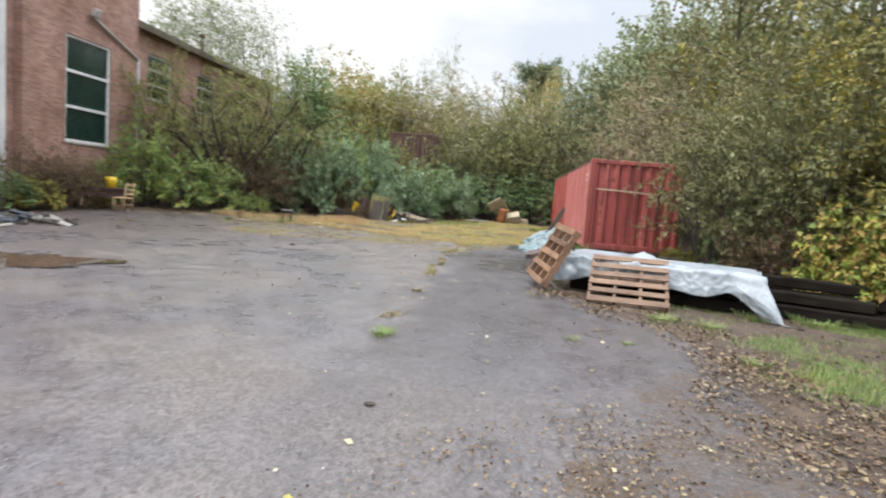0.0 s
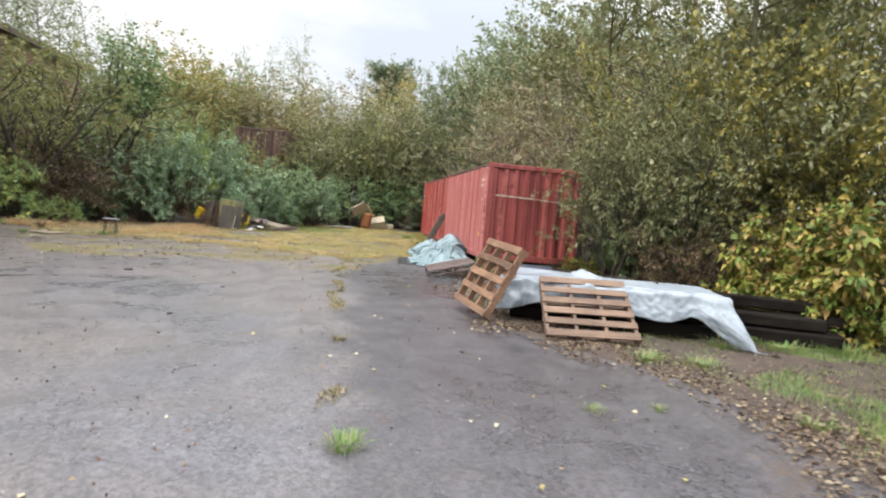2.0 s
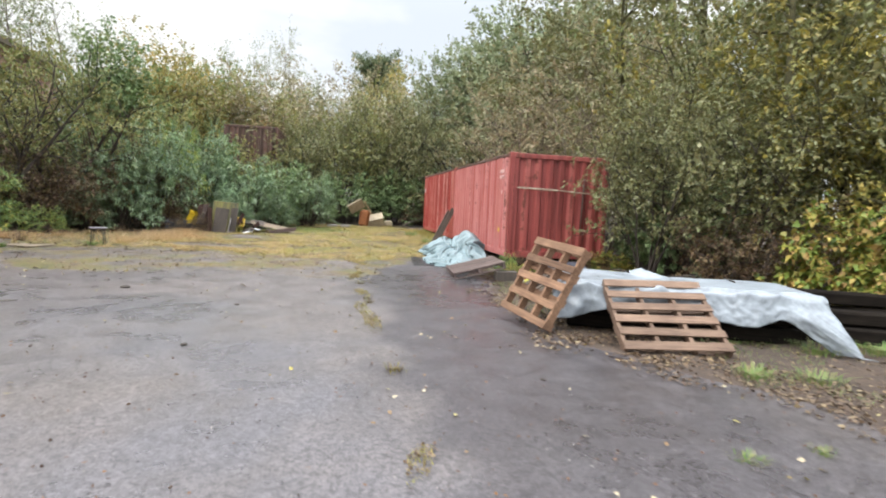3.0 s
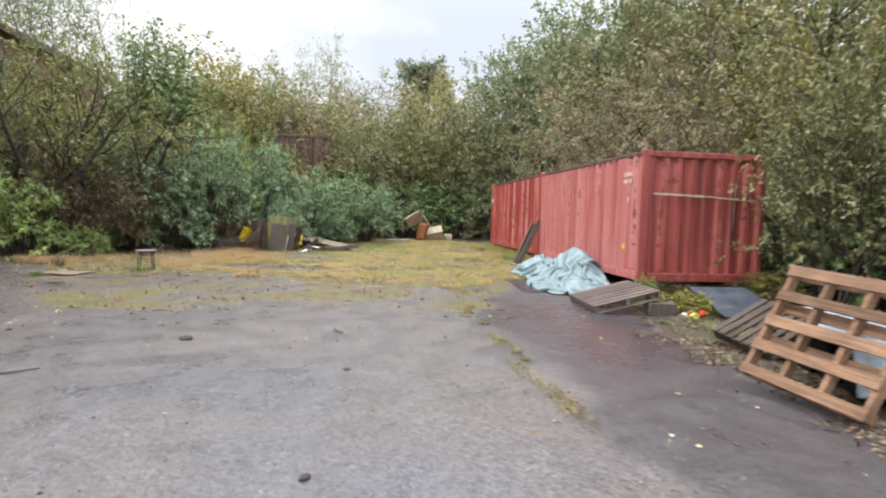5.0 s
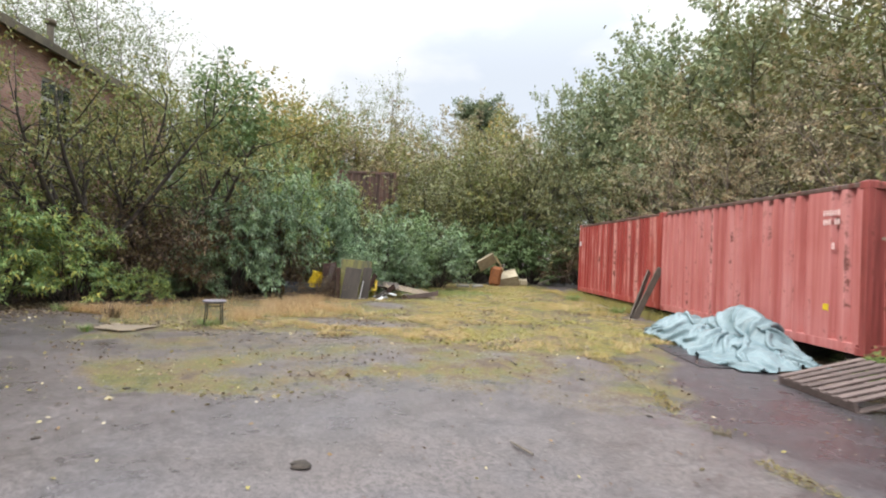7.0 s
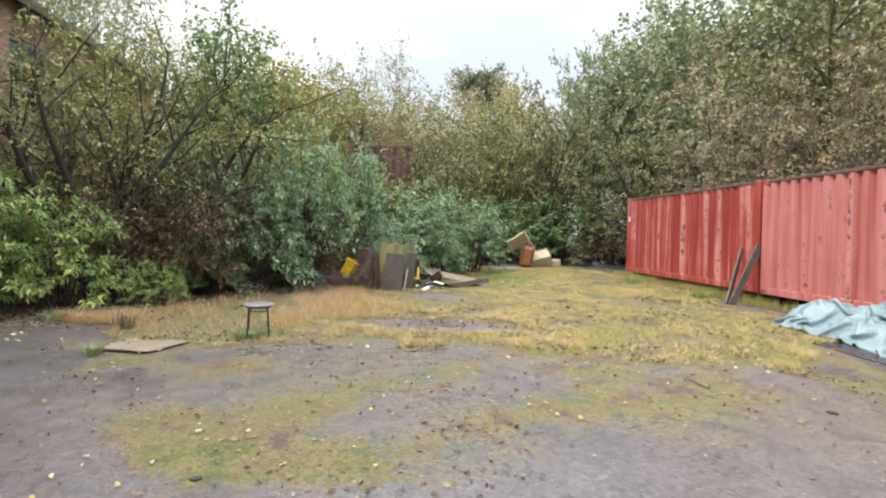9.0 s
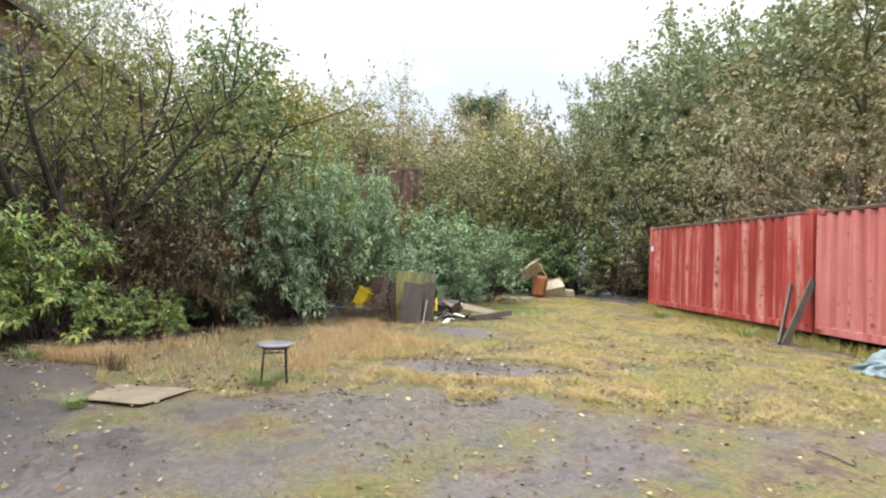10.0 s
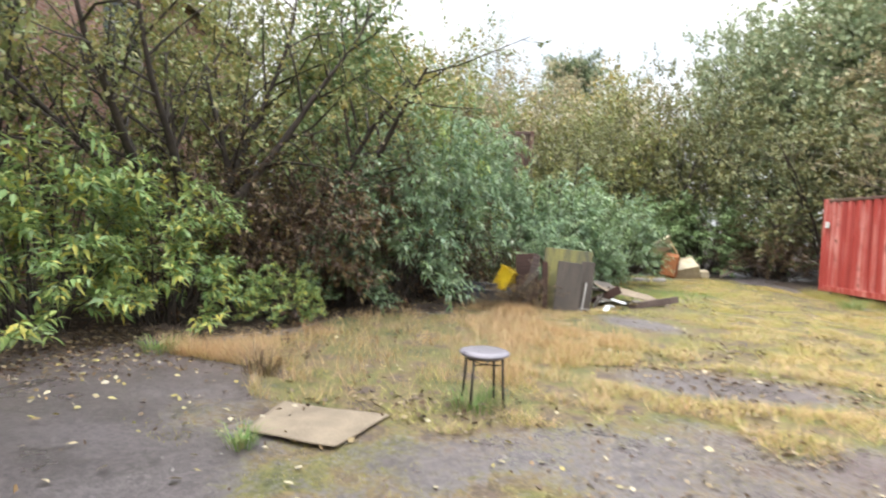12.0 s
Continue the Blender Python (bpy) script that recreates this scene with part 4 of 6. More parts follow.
# kind, x, y, height factor, width factor
PLANTING = [
    # bushes at the far edge of the yard
    ("bud", -1.3, 23.0, 1.3, 0.9), ("bud", 0.15, 22.9, 1.0, 0.9), ("bud", 1.4, 23.1, 0.8, 0.75), ("bud", -2.9, 23.6, 0.8, 0.8),
    ("dead", 3.0, 23.9, 1.0, 1.0), ("dead", 4.2, 24.6, 1.3, 1.0), ("dead", 2.6, 25.0, 1.3, 1.0),
    ("blue", 4.9, 23.8, 0.95, 0.8), ("blue", 6.2, 24.5, 1.3, 0.9), ("shrub", 4.3, 25.3, 1.2, 0.75), ("bud", 7.3, 25.8, 1.7, 0.75), ("dead", 5.4, 25.4, 1.5, 1.0), ("blue", 4.0, 23.6, 0.5, 0.5), ("bud", 2.75, 22.75, 0.35, 0.4),
    ("blue", 9.8, 25.0, 1.0, 0.95), ("shrub", 11.1, 25.6, 0.9, 0.85), ("blue", 8.4, 26.4, 1.38, 0.9), ("blue", 10.6, 24.4, 0.5, 0.55), ("shrub", 12.8, 27.6, 1.05, 1.1),
    ("fan", 1.75, 24.4, 1.0, 1.0), ("sparse", 3.4, 25.6, 0.95, 0.95), ("willow", 5.6, 26.8, 0.85, 0.9),
    ("tallgreen", 5.4, 28.2, 0.97, 0.95), ("tallgreen", 6.6, 29.0, 0.82, 1.2), ("willow", 8.3, 29.6, 1.1, 1.0), ("blue", 12.9, 25.8, 0.85, 0.9), ("shrub", 9.7, 28.7, 1.4, 1.1),
    # background wood
    ("birch", -0.5, 41, 1.05, 1.2), ("birch", 3.2, 42, 1.02, 1.2), ("birch", -4.5, 40, 1.1, 1.2), ("birch", 7.0, 41, 0.85, 1.1),
    ("autumn", 9.6, 36.5, 0.92, 1.1), ("autumn", 12.2, 37.0, 0.95, 1.1), ("willow", 15.9, 35.0, 1.2, 1.1), ("rust", 18.4, 36.5, 0.95, 1.2),
    ("birch", 16.5, 41.0, 0.8, 1.1), ("birch", 5.2, 41.0, 1.05, 1.2), ("birch", 1.4, 40.5, 1.1, 1.2), ("birch", 8.8, 43.0, 0.8, 1.1), ("birch", 18.6, 40.0, 1.0, 0.9), ("tallgreen", 14.2, 40.5, 1.25, 1.4), ("birch", 21.5, 42.0, 0.8, 1.2), ("rust", 25.0, 43.0, 1.3, 1.3),
    ("willow", 10.2, 30.2, 0.6, 0.9), ("grey", 15.4, 30.8, 0.9, 1.0), ("willow", 18.2, 31.2, 1.1, 1.1), ("grey", 20.6, 30.2, 1.4, 1.15), ("rust", 16.2, 38.8, 1.15, 1.25), ("willow", 13.2, 38.0, 1.5, 1.4), ("rust", 19.6, 38.8, 1.1, 1.2), ("birch", 23.0, 40.0, 0.75, 1.0), ("autumn", 11.2, 39.0, 1.0, 1.1), ("grey", 19.4, 33.6, 1.0, 1.2),
    ("shrub", 16.9, 28.6, 1.0, 1.1), ("shrub", 19.8, 27.6, 0.9, 1.1), ("blue", 8.6, 23.6, 0.45, 0.5), ("dead", 6.75, 22.75, 0.3, 0.4), ("bramble", 8.25, 22.8, 0.2, 0.22), ("shrub", 22.4, 26.6, 1.0, 1.3), ("shrub", 15.0, 29.0, 0.9, 1.1), ("rust", 24.5, 37.5, 0.95, 1.2), ("autumn", 29.5, 42, 1.3, 1.3), ("rust", 34.0, 45.0, 1.6, 1.5), ("willow", 27.0, 39.5, 1.7, 1.5), ("willow", 22.5, 33.5, 1.35, 1.2), ("rust", 27.0, 35.0, 1.15, 1.2),
    # tall trees beyond the containers
    ("tall", 24.9, 27.2, 0.99, 0.82), ("tall", 23.9, 29.2, 0.98, 0.6), ("tall", 26.5, 25.2, 1.15, 1.1), ("tall", 23.8, 22.2, 1.1, 1.0), ("tall", 29.4, 30.0, 1.12, 1.05),
    ("brown", 20.6, 20.4, 1.15, 1.05), ("grey", 21.6, 23.6, 1.05, 1.1), ("brown", 18.3, 17.0, 1.15, 1.05), ("trunky", 22.0, 17.0, 1.0, 1.0),
    ("trunky", 19.5, 12.6, 1.05, 1.0), ("brown", 15.7, 12.4, 1.1, 1.0),
    # bank beside the pallets
    ("grey", 13.9, 9.4, 0.88, 0.85), ("grey", 12.7, 7.6, 0.7, 0.75), ("trunky", 13.1, 6.4, 0.85, 0.8), ("gold", 13.9, 5.4, 0.95, 0.95), ("gold", 12.8, 3.2, 0.85, 0.9), ("gold", 15.8, 8.2, 1.15, 1.0),
    ("trunky", 17.0, 6.0, 1.0, 1.0), ("tall", 26.5, 19.5, 1.2, 1.2), ("rust", 24.6, 20.6, 1.2, 1.1), ("rust", 24.0, 15.6, 1.15, 1.1), ("tall", 28.5, 14.5, 1.2, 1.2), ("tall", 31.5, 25.0, 1.3, 1.3), ("rust", 30.0, 22.0, 1.25, 1.4), ("rust", 28.0, 17.5, 1.25, 1.4), ("rust", 26.0, 13.5, 1.2, 1.3),
    ("dead", 11.2, 7.2, 0.7, 0.7), ("dead", 11.9, 5.6, 0.8, 0.8), ("shrub", 12.4, 8.4, 0.8, 0.8),
    ("bramble", 10.6, 5.2, 0.95, 0.75), ("bramble", 9.9, 4.5, 0.55, 0.55), ("shrub", 14.8, 4.4, 1.1, 1.1), ("shrub", 13.2, 2.4, 0.9, 1.0), ("bramble", 10.55, 4.0, 1.15, 0.95), ("bramble", 11.0, 2.4, 1.3, 1.0), ("bramble", 11.2, 0.7, 1.0, 1.0),
    ("grey", 12.3, 8.7, 0.72, 0.62), ("grey", 11.3, 8.85, 0.62, 0.5), ("shrub", 13.2, 9.0, 0.8, 0.8), ("shrub", 14.4, 7.4, 0.9, 0.9), ("shrub", 15.2, 10.4, 0.9, 0.9), ("dead", -3.9, 19.5, 0.9, 0.7), ("bramble", 9.1, 10.2, 0.2, 0.24), ("blue", 8.7, 24.0, 0.5, 0.5), ("dead", 6.9, 24.2, 0.7, 0.6), ("dead", -3.2, 20.2, 0.9, 0.6), ("shrub", -4.2, 18.4, 0.4, 0.5), ("willow", 2.3, 28.5, 1.15, 0.9), ("willow", 3.9, 30.6, 1.2, 1.0), ("dead", -3.0, 21.0, 0.75, 0.7), ("bramble", -3.7, 19.0, 0.5, 0.55), ("bramble", -2.6, 21.6, 0.6, 0.5),
    ("bud", 9.7, 11.3, 0.2, 0.16), ("dead", 10.25, 11.1, 0.2, 0.3), ("bramble", 10.9, 10.7, 0.12, 0.25), ("dead", 11.4, 10.2, 0.25, 0.3), ("bramble", 8.95, 10.5, 0.17, 0.2), ("bramble", 11.7, 9.9, 0.3, 0.4),
    ("sparse", 0.4, 25.9, 0.95, 0.75), ("willow", -0.9, 25.0, 1.0, 0.65), ("gold", 16.4, 4.2, 1.3, 1.1), ("trunky", 20.5, 8.6, 1.1, 1.1), ("willow", 17.6, 9.8, 1.3, 1.1), ("brown", 23.2, 19.4, 1.35, 1.1), ("brown", 19.8, 14.8, 1.25, 1.1),
    ("shrub", 19.6, 29.4, 1.1, 1.3), ("shrub", 21.8, 28.6, 1.2, 1.3), ("grey", 23.6, 31.0, 1.1, 1.1), ("willow", 13.0, 33.8, 1.1, 1.1), ("dead", 21.4, 25.6, 1.2, 1.3),
]


def plant():
    rng = random.Random(5)
    for kind, x, y, fh, fw in PLANTING:
        m = pose(x, y, gz(x, y) - 0.03, 0, 0, rng.uniform(0, 360)) @ Matrix.Diagonal((fw, fw, fh, 1))
        copy_thing(TEMPLATES[kind], m)
    for t in TEMPLATES.values():
        for o in (*t.children_recursive, t):
            bpy.data.objects.remove(o)


plant()


# ---- pallets, timbers and sheeting ----
def frame_of(bl, br, tl):
    """A pose from three corners: x along the foot, z up the face, y away from the viewer."""
    bl, br, tl = Vector(bl), Vector(br), Vector(tl)
    x = (br - bl).normalized()
    z = (tl - bl)
    z = (z - x * z.dot(x)).normalized()
    y = z.cross(x)
    m = Matrix((x, y, z)).transposed().to_4x4()
    m.translation = bl
    return m


def pallet(at, w, h, mat, label, front=5, stringers=4, back=4, board=0.1, group="wooden pallets", seed=0):
    """Boards along x in front, bearers along z, boards behind."""
    rng = random.Random(seed)
    ob = thing("wooden_pallet", at, label, "pallet", group)
    for i in range(front):
        z = board / 2 + (h - board) * i / (front - 1)
        part("deck_board", one_box((w, 0.02, board * rng.uniform(0.9, 1.08)), (rng.uniform(-0.006, 0.006) + w / 2, 0.011, z), (0, rng.uniform(-0.7, 0.7), 0), 0.003), mat, ob)
    for i in range(stringers):
        x = 0.025 + (w - 0.05) * i / (stringers - 1)
        part("bearer", one_box((0.045, 0.095, h - 0.01), (x, 0.07, h / 2), bevel=0.004), mat, ob)
    for i in range(back):
        z = board / 2 + (h - board) * i / (back - 1)
        part("base_board", one_box((w, 0.02, board), (w / 2, 0.129, z), bevel=0.003), mat, ob)
    return ob


pallet(frame_of((5.80, 8.25, 0.26), (5.41, 7.26, 0.19), (6.23, 8.0, 1.21)), 1.06, 1.07, M_PALLET, "warm brown wooden pallet leaning on the sheeted stack", seed=1)
pallet(frame_of((5.57, 6.30, 0.15), (6.40, 5.48, 0.17), (6.215, 7.0, 0.74)), 1.17, 1.15, M_PALLET_WORN, "weathered wooden pallet tilted against the sheeted stack", 6, board=0.115, seed=2)
pallet(frame_of((7.67, 11.01, 0.26), (8.47, 10.4, 0.52), (8.45, 12.1, 0.24)), 1.05, 1.3, M_PALLET_GREY, "grey slatted pallet lying on the tarmac", 8, 3, 3, 0.1, seed=3)
pallet(frame_of((6.9, 8.4, 0.22), (7.4, 8.05, 0.58), (7.45, 9.25, 0.3)), 0.75, 0.9, M_PALLET_DARK, "dirty dark slatted pallet on the soil", 7, 3, 3, 0.085, seed=4)
tagged(part("concrete_block", one_box((0.44, 0.2, 0.2), bevel=0.015), M_FIBRE, at=pose(8.55, 10.42, gz(0, 10.4) + 0.1, 0, 0, -35)), "weathered grey block under the grey pallet", "block")

PILE = Matrix.Translation((6.04, 7.38, gz(0, 6.3))) @ pose(0, 0, 0, 0, 0, math.degrees(math.atan2(-0.795, 0.607)))


def stack_of_timbers():
    rng = random.Random(8)
    rows = [(0.05, 2.75, 0.05, 0.0), (0.1, 2.7, 0.36, 0.0), (0.05, 2.7, 0.67, 0.0), (0.0, 2.7, 0.98, 0.0), (0.05, 2.65, 0.1, 0.2), (0.1, 2.7, 0.42, 0.2), (0.05, 2.7, 0.75, 0.2), (0.1, 2.7, 1.06, 0.2),
            (0.1, 2.6, 0.16, 0.4), (0.05, 2.7, 0.5, 0.4), (0.1, 2.7, 0.82, 0.4),
            (1.9, 2.2, 1.32, 0.0), (2.85, 1.7, 0.3, 0.0), (2.9, 1.8, 0.62, 0.0), (2.9, 1.6, 0.95, 0.0), (2.8, 1.6, 0.45, 0.2), (2.9, 1.9, 0.8, 0.2), (2.85, 1.5, 0.78, 0.4)]
    for x, l, y, z in rows:
        m = PILE @ pose(x + l / 2, y + 0.13, z + 0.1, rng.uniform(-4, 4), rng.uniform(-0.6, 0.6), rng.uniform(-2.5, 2.5))
        tagged(part("railway_sleeper", one_box((l, 0.26, rng.uniform(0.165, 0.195)), bevel=0.025), M_SLEEPER, at=m), "black tarred timber in a low stack", "timber", "stacked timbers")


stack_of_timbers()


def fold(x, y, s, seed):
    return 1 - np.abs(2 * vnoise(x, y, s, seed) - 1)


def sheet_mesh(name, P):
    ny, nx = P.shape[:2]
    k = np.arange(ny * nx).reshape(ny, nx)
    f = np.stack([k[:-1, :-1], k[:-1, 1:], k[1:, 1:], k[1:, :-1]], -1).reshape(-1, 4)
    return mesh_of(name, P.reshape(-1, 3), f, True)


def drape(P, rest_u, rest_v, floor, steps, seed, slack=0.0):
    """Lets a sheet of points settle over a floor: stretch and shear held, folds form by themselves."""
    rng = np.random.default_rng(seed)
    first = P
    P = P + rng.normal(0, 0.006, P.shape)
    old = P.copy()
    diag = math.hypot(rest_u, rest_v)
    links = []
    for du, dv, rest, w in ((1, 0, rest_u, 0.5), (0, 1, rest_v, 0.5), (1, 1, diag, 0.12), (1, -1, diag, 0.12), (2, 0, 2 * rest_u, 0.05), (0, 2, 2 * rest_v, 0.05)):
        a = (slice(0, -dv or None) if dv >= 0 else slice(-dv, None), slice(0, -du or None))
        c = (slice(dv, None) if dv >= 0 else slice(0, dv), slice(du, None))
        if slack:
            rest = np.linalg.norm(first[c] - first[a], axis=-1, keepdims=True) * (1 + slack)
        links.append((a, c, rest, w))
    for _ in range(steps):
        P, old = P + (P - old) * 0.9 + (0, 0, -0.0012), P.copy()
        for _ in range(5):
            for a, c, rest, w in links:
                d = P[c] - P[a]
                n = np.linalg.norm(d, axis=-1, keepdims=True) + 1e-9
                m = d * (1 - rest / n) * w * 0.5
                P[a] += m
                P[c] -= m
        h = floor(P[..., 0], P[..., 1])
        low = P[..., 2] < h
        P[..., 2] = np.maximum(P[..., 2], h)
        P[low, :2] = old[low, :2] * 0.7 + P[low, :2] * 0.3
    return P


def white_sheet():
    """Sheeting over the timbers: slack on top, hanging in front, one corner trailing to the ground."""
    def floor(a, n):
        edge = np.minimum(np.minimum(a + 0.12, 2.95 - a), np.minimum(n + 0.08, 1.45 - n))
        k = np.clip(edge / 0.09, 0, 1)
        right = np.clip(np.minimum(np.minimum(a - 2.7, 4.6 - a), np.minimum(n - 0.25, 1.3 - n)) / 0.1, 0, 1)
        return 0.015 + np.maximum(0.625 * k * k * (3 - 2 * k), 0.42 * right)

    u, v = np.meshgrid(np.linspace(0, 1, 120), np.linspace(0, 1, 76))
    along = -0.16 + 3.1 * u
    back = 1.3 - 0.45 * u + 0.12 * np.sin(u * 9)
    tail = np.clip((u - 0.84) / 0.16, 0, 1)
    hang = 0.29 + 0.16 * np.clip(1 - u / 0.3, 0, 1) + 0.06 * np.sin(u * 7 - 2.5) + 0.04 * np.sin(u * 19) + 0.8 * tail ** 1.5
    dist = v * (back + 0.09 + hang)
    over = np.maximum(dist - back - 0.09, 0)
    n = back - np.minimum(dist, back + 0.09) - over * (0.12 + 0.28 * tail)
    z = 0.66 + 0.1 * np.exp(-((u - 0.42) / 0.1) ** 2) * (1 - v) ** 2 - over * (0.96 - 0.2 * tail)
    z = z + (fold(along + 0.5 * n, n, 0.45, 2) ** 2) * 0.05 * (over < 0.05)
    n = n - (fold(along, v, 0.26, 5)) * 0.09 * np.clip(over * 4, 0, 1)
    P = np.stack([along + tail * over * 0.36, n, np.maximum(z, 0.03)], -1)
    P = drape(P, 1, 1, floor, 14, 5, 0.03)
    ob = part("plastic_sheet", sheet_mesh("plastic_sheet", P), M_TARP_WHITE, at=PILE)
    s = ob.modifiers.new("thickness", "SOLIDIFY")
    s.thickness, s.offset = 0.005, 1
    tagged(ob, "dirty white plastic sheeting draped over stacked timbers", "sheeting")


white_sheet()
for i, (x, y) in enumerate([(1.35, 0.55), (1.55, 0.62), (2.1, 0.35), (0.9, 0.8)]):
    tagged(part("twig", rod([(0, 0, 0), (0.16, 0.02, 0.015), (0.36, -0.02, 0.0)], [0.012, 0.01, 0.005], 5), M_BARK, at=PILE @ pose(x, y, 0.685, 0, 0, i * 47)), "dark twig lying on the sheeting", "twig", "twigs on the sheeting")

HEAP = FRONT


def blue_sheet():
    """A crumpled tarpaulin over a heap against the container."""
    def floor(s, m):
        lump = 0.74 * np.exp(-(((s - 1.95) / 0.95) ** 2 + ((m - 0.42) / 0.36) ** 2) ** 1.3) + 0.42 * np.exp(-(((s - 3.25) / 0.5) ** 2 + ((m - 0.85) / 0.42) ** 2) ** 1.5)
        return 0.012 + np.maximum(lump, 0.3 * np.exp(-(((s - 2.0) / 1.3) ** 2 + ((m - 0.75) / 0.5) ** 2) ** 2))

    u, v = np.meshgrid(np.linspace(0, 1, 92), np.linspace(0, 1, 58))
    s, m = 0.3 + 3.6 * u + 0.12 * np.sin(v * 6), 0.0 + 1.42 * v + 0.1 * np.sin(u * 7)
    P = drape(np.stack([s, m, floor(s, m) + 0.1 + 0.3 * vnoise(s, m, 0.3, 5)], -1), 4.75 / 91, 2.4 / 57, floor, 100, 3)
    P[..., 1] = np.maximum(P[..., 1], -0.02)
    P = np.stack([P[..., 0], -P[..., 1] - 0.06, P[..., 2] + gz(0, 13.2) + 0.004 - C0.z], -1)
    ob = part("tarpaulin", sheet_mesh("tarpaulin", P[:, ::-1]), M_TARP_BLUE, at=HEAP)
    t = ob.modifiers.new("thickness", "SOLIDIFY")
    t.thickness, t.offset = 0.004, 1
    tagged(ob, "crumpled pale blue tarpaulin heaped against the red container", "tarpaulin")


blue_sheet()
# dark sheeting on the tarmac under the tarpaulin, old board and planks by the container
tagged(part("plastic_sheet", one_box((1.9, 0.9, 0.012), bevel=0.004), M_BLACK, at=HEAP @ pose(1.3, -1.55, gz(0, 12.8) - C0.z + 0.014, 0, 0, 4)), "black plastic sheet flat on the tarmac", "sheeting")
blue_board = thing("sheet_board", frame_of((9.0, 9.72, 0.15), (9.85, 9.07, 0.15), (9.72, 10.6, 0.46)), "dark blue-grey sheet board sloping before the container", "board")
part("board", one_box((1.0, 0.02, 1.15), (0.6, 0, 0.62), bevel=0.004), M_SLATE, blue_board)


def rod_pose(foot, head):
    """Stands local z along the line from foot to head."""
    foot, head = Vector(foot), Vector(head)
    return Matrix.Translation(foot) @ (head - foot).to_track_quat("Z", "Y").to_matrix().to_4x4()


for foot_s, foot_m, head_s, l in ((6.15, 0.7, 6.7, 1.45), (6.1, 0.62, 6.15, 1.42)):
    foot = FRONT @ Vector((foot_s, -foot_m, 0))
    foot.z = gz(foot.x, foot.y)
    head = FRONT @ Vector((head_s, -0.02, 0.98))
    p = thing("leaning_plank", rod_pose(foot, head), "grey weathered plank leaning on the container", "plank", "leaning planks")
    part("plank", one_box((0.04, 0.16, l), (0, 0, l / 2), bevel=0.006), M_GREY_WOOD, p)


# ---- rubbish against the bushes ----
def board(name, at, size, mat, label, category="board"):
    ob = thing(name, at, label, category)
    part("panel", one_box(size, (0, 0, size[2] / 2), bevel=0.006), mat, ob)
    return ob


FACE = -38
board("mossy_panel", pose(7.78, 22.55, gz(0, 22.5), -10, 3, FACE), (0.86, 0.05, 1.1), M_MOSSBOARD, "mossy grey-green panel leaning among rubbish")
board("grey_panel", pose(7.52, 22.26, gz(0, 22.2), -12, 6, FACE + 3), (0.44, 0.03, 0.9), M_FIBRE, "plain grey board leaning on the mossy panel")
board("narrow_panel", pose(7.98, 22.28, gz(0, 22.3), -9, 5, FACE), (0.24, 0.03, 0.9), M_FIBRE, "narrow brown board leaning beside the grey board")
board("broken_post", pose(7.38, 22.62, gz(0, 22.6), -6, -2, FACE), (0.1, 0.08, 0.86), M_DARK_WOOD, "split dark post among leaning boards", "post")
board("grey_slab", pose(8.95, 22.75, gz(0, 22.7) + 0.3, -78, 6, FACE + 12), (0.8, 0.05, 0.6), M_FIBRE, "grey slab lying over the rubbish heap")
board("dark_panel", pose(7.22, 22.9, gz(0, 22.8), -14, -6, FACE - 12), (0.4, 0.04, 1.0), M_DARK_WOOD, "dark wooden board standing in rubbish")
board("white_lath", pose(7.78, 22.13, gz(0, 22.1), -10, 8, FACE), (0.028, 0.03, 0.55), M_PIPE, "narrow white painted lath leaning on boards", "lath")
lean = thing("leaning_plank", pose(7.28, 23.25, gz(0, 23.2) + 0.05, 0, 48, FACE), "pale split plank lying in rubbish", "plank")
part("plank", one_box((0.14, 0.03, 0.95), (0, 0, 0.45), bevel=0.005), M_PALLET_GREY, lean)


def crate(at, label, mat, size=(0.34, 0.3, 0.34)):
    """An open moulded box with a rim."""
    ob = thing("plastic_box", at, label, "box")
    w, d, h = size
    bm = bmesh.new()
    for s in (-1, 1):
        box(bm, (w, 0.02, h), (0, s * (d / 2 - 0.01), h / 2), bevel=0.004)
        box(bm, (0.02, d - 0.04, h), (s * (w / 2 - 0.01), 0, h / 2), bevel=0.004)
    box(bm, (w, d, 0.02), (0, 0, 0.011))
    part("body", bm, mat, ob)
    bm = bmesh.new()
    for s in (-1, 1):
        box(bm, (w + 0.04, 0.02, 0.035), (0, s * (d / 2 + 0.01), h - 0.02))
        box(bm, (0.02, d, 0.035), (s * (w / 2 + 0.01), 0, h - 0.02))
    part("rim", bm, mat, ob)


crate(pose(7.05, 23.45, gz(0, 23.4) + 0.25, 24, 12, 20), "yellow plastic box tipped over in rubbish", M_YELLOW, (0.36, 0.3, 0.44))
crate(pose(8.55, 23.1, gz(0, 23.1) + 0.22, 60, 10, -20), "yellow plastic box half hidden by leaves", M_YELLOW)
crate(pose(6.6, 23.35, gz(0, 23.3), 8, 4, -25), "dark blue plastic tub under the bushes", M_SLATE, (0.8, 0.5, 0.36))
ridge = thing("corrugated_sheet", frame_of((8.85, 22.6, 0.6), (10.4, 22.15, 0.27), (9.2, 23.35, 0.72)), "brown corrugated sheet sloping over rubbish", "sheet")
part("sheet", corrugated(1.6, 0.8, pitch=0.11, depth=0.025), M_CARD, ridge)
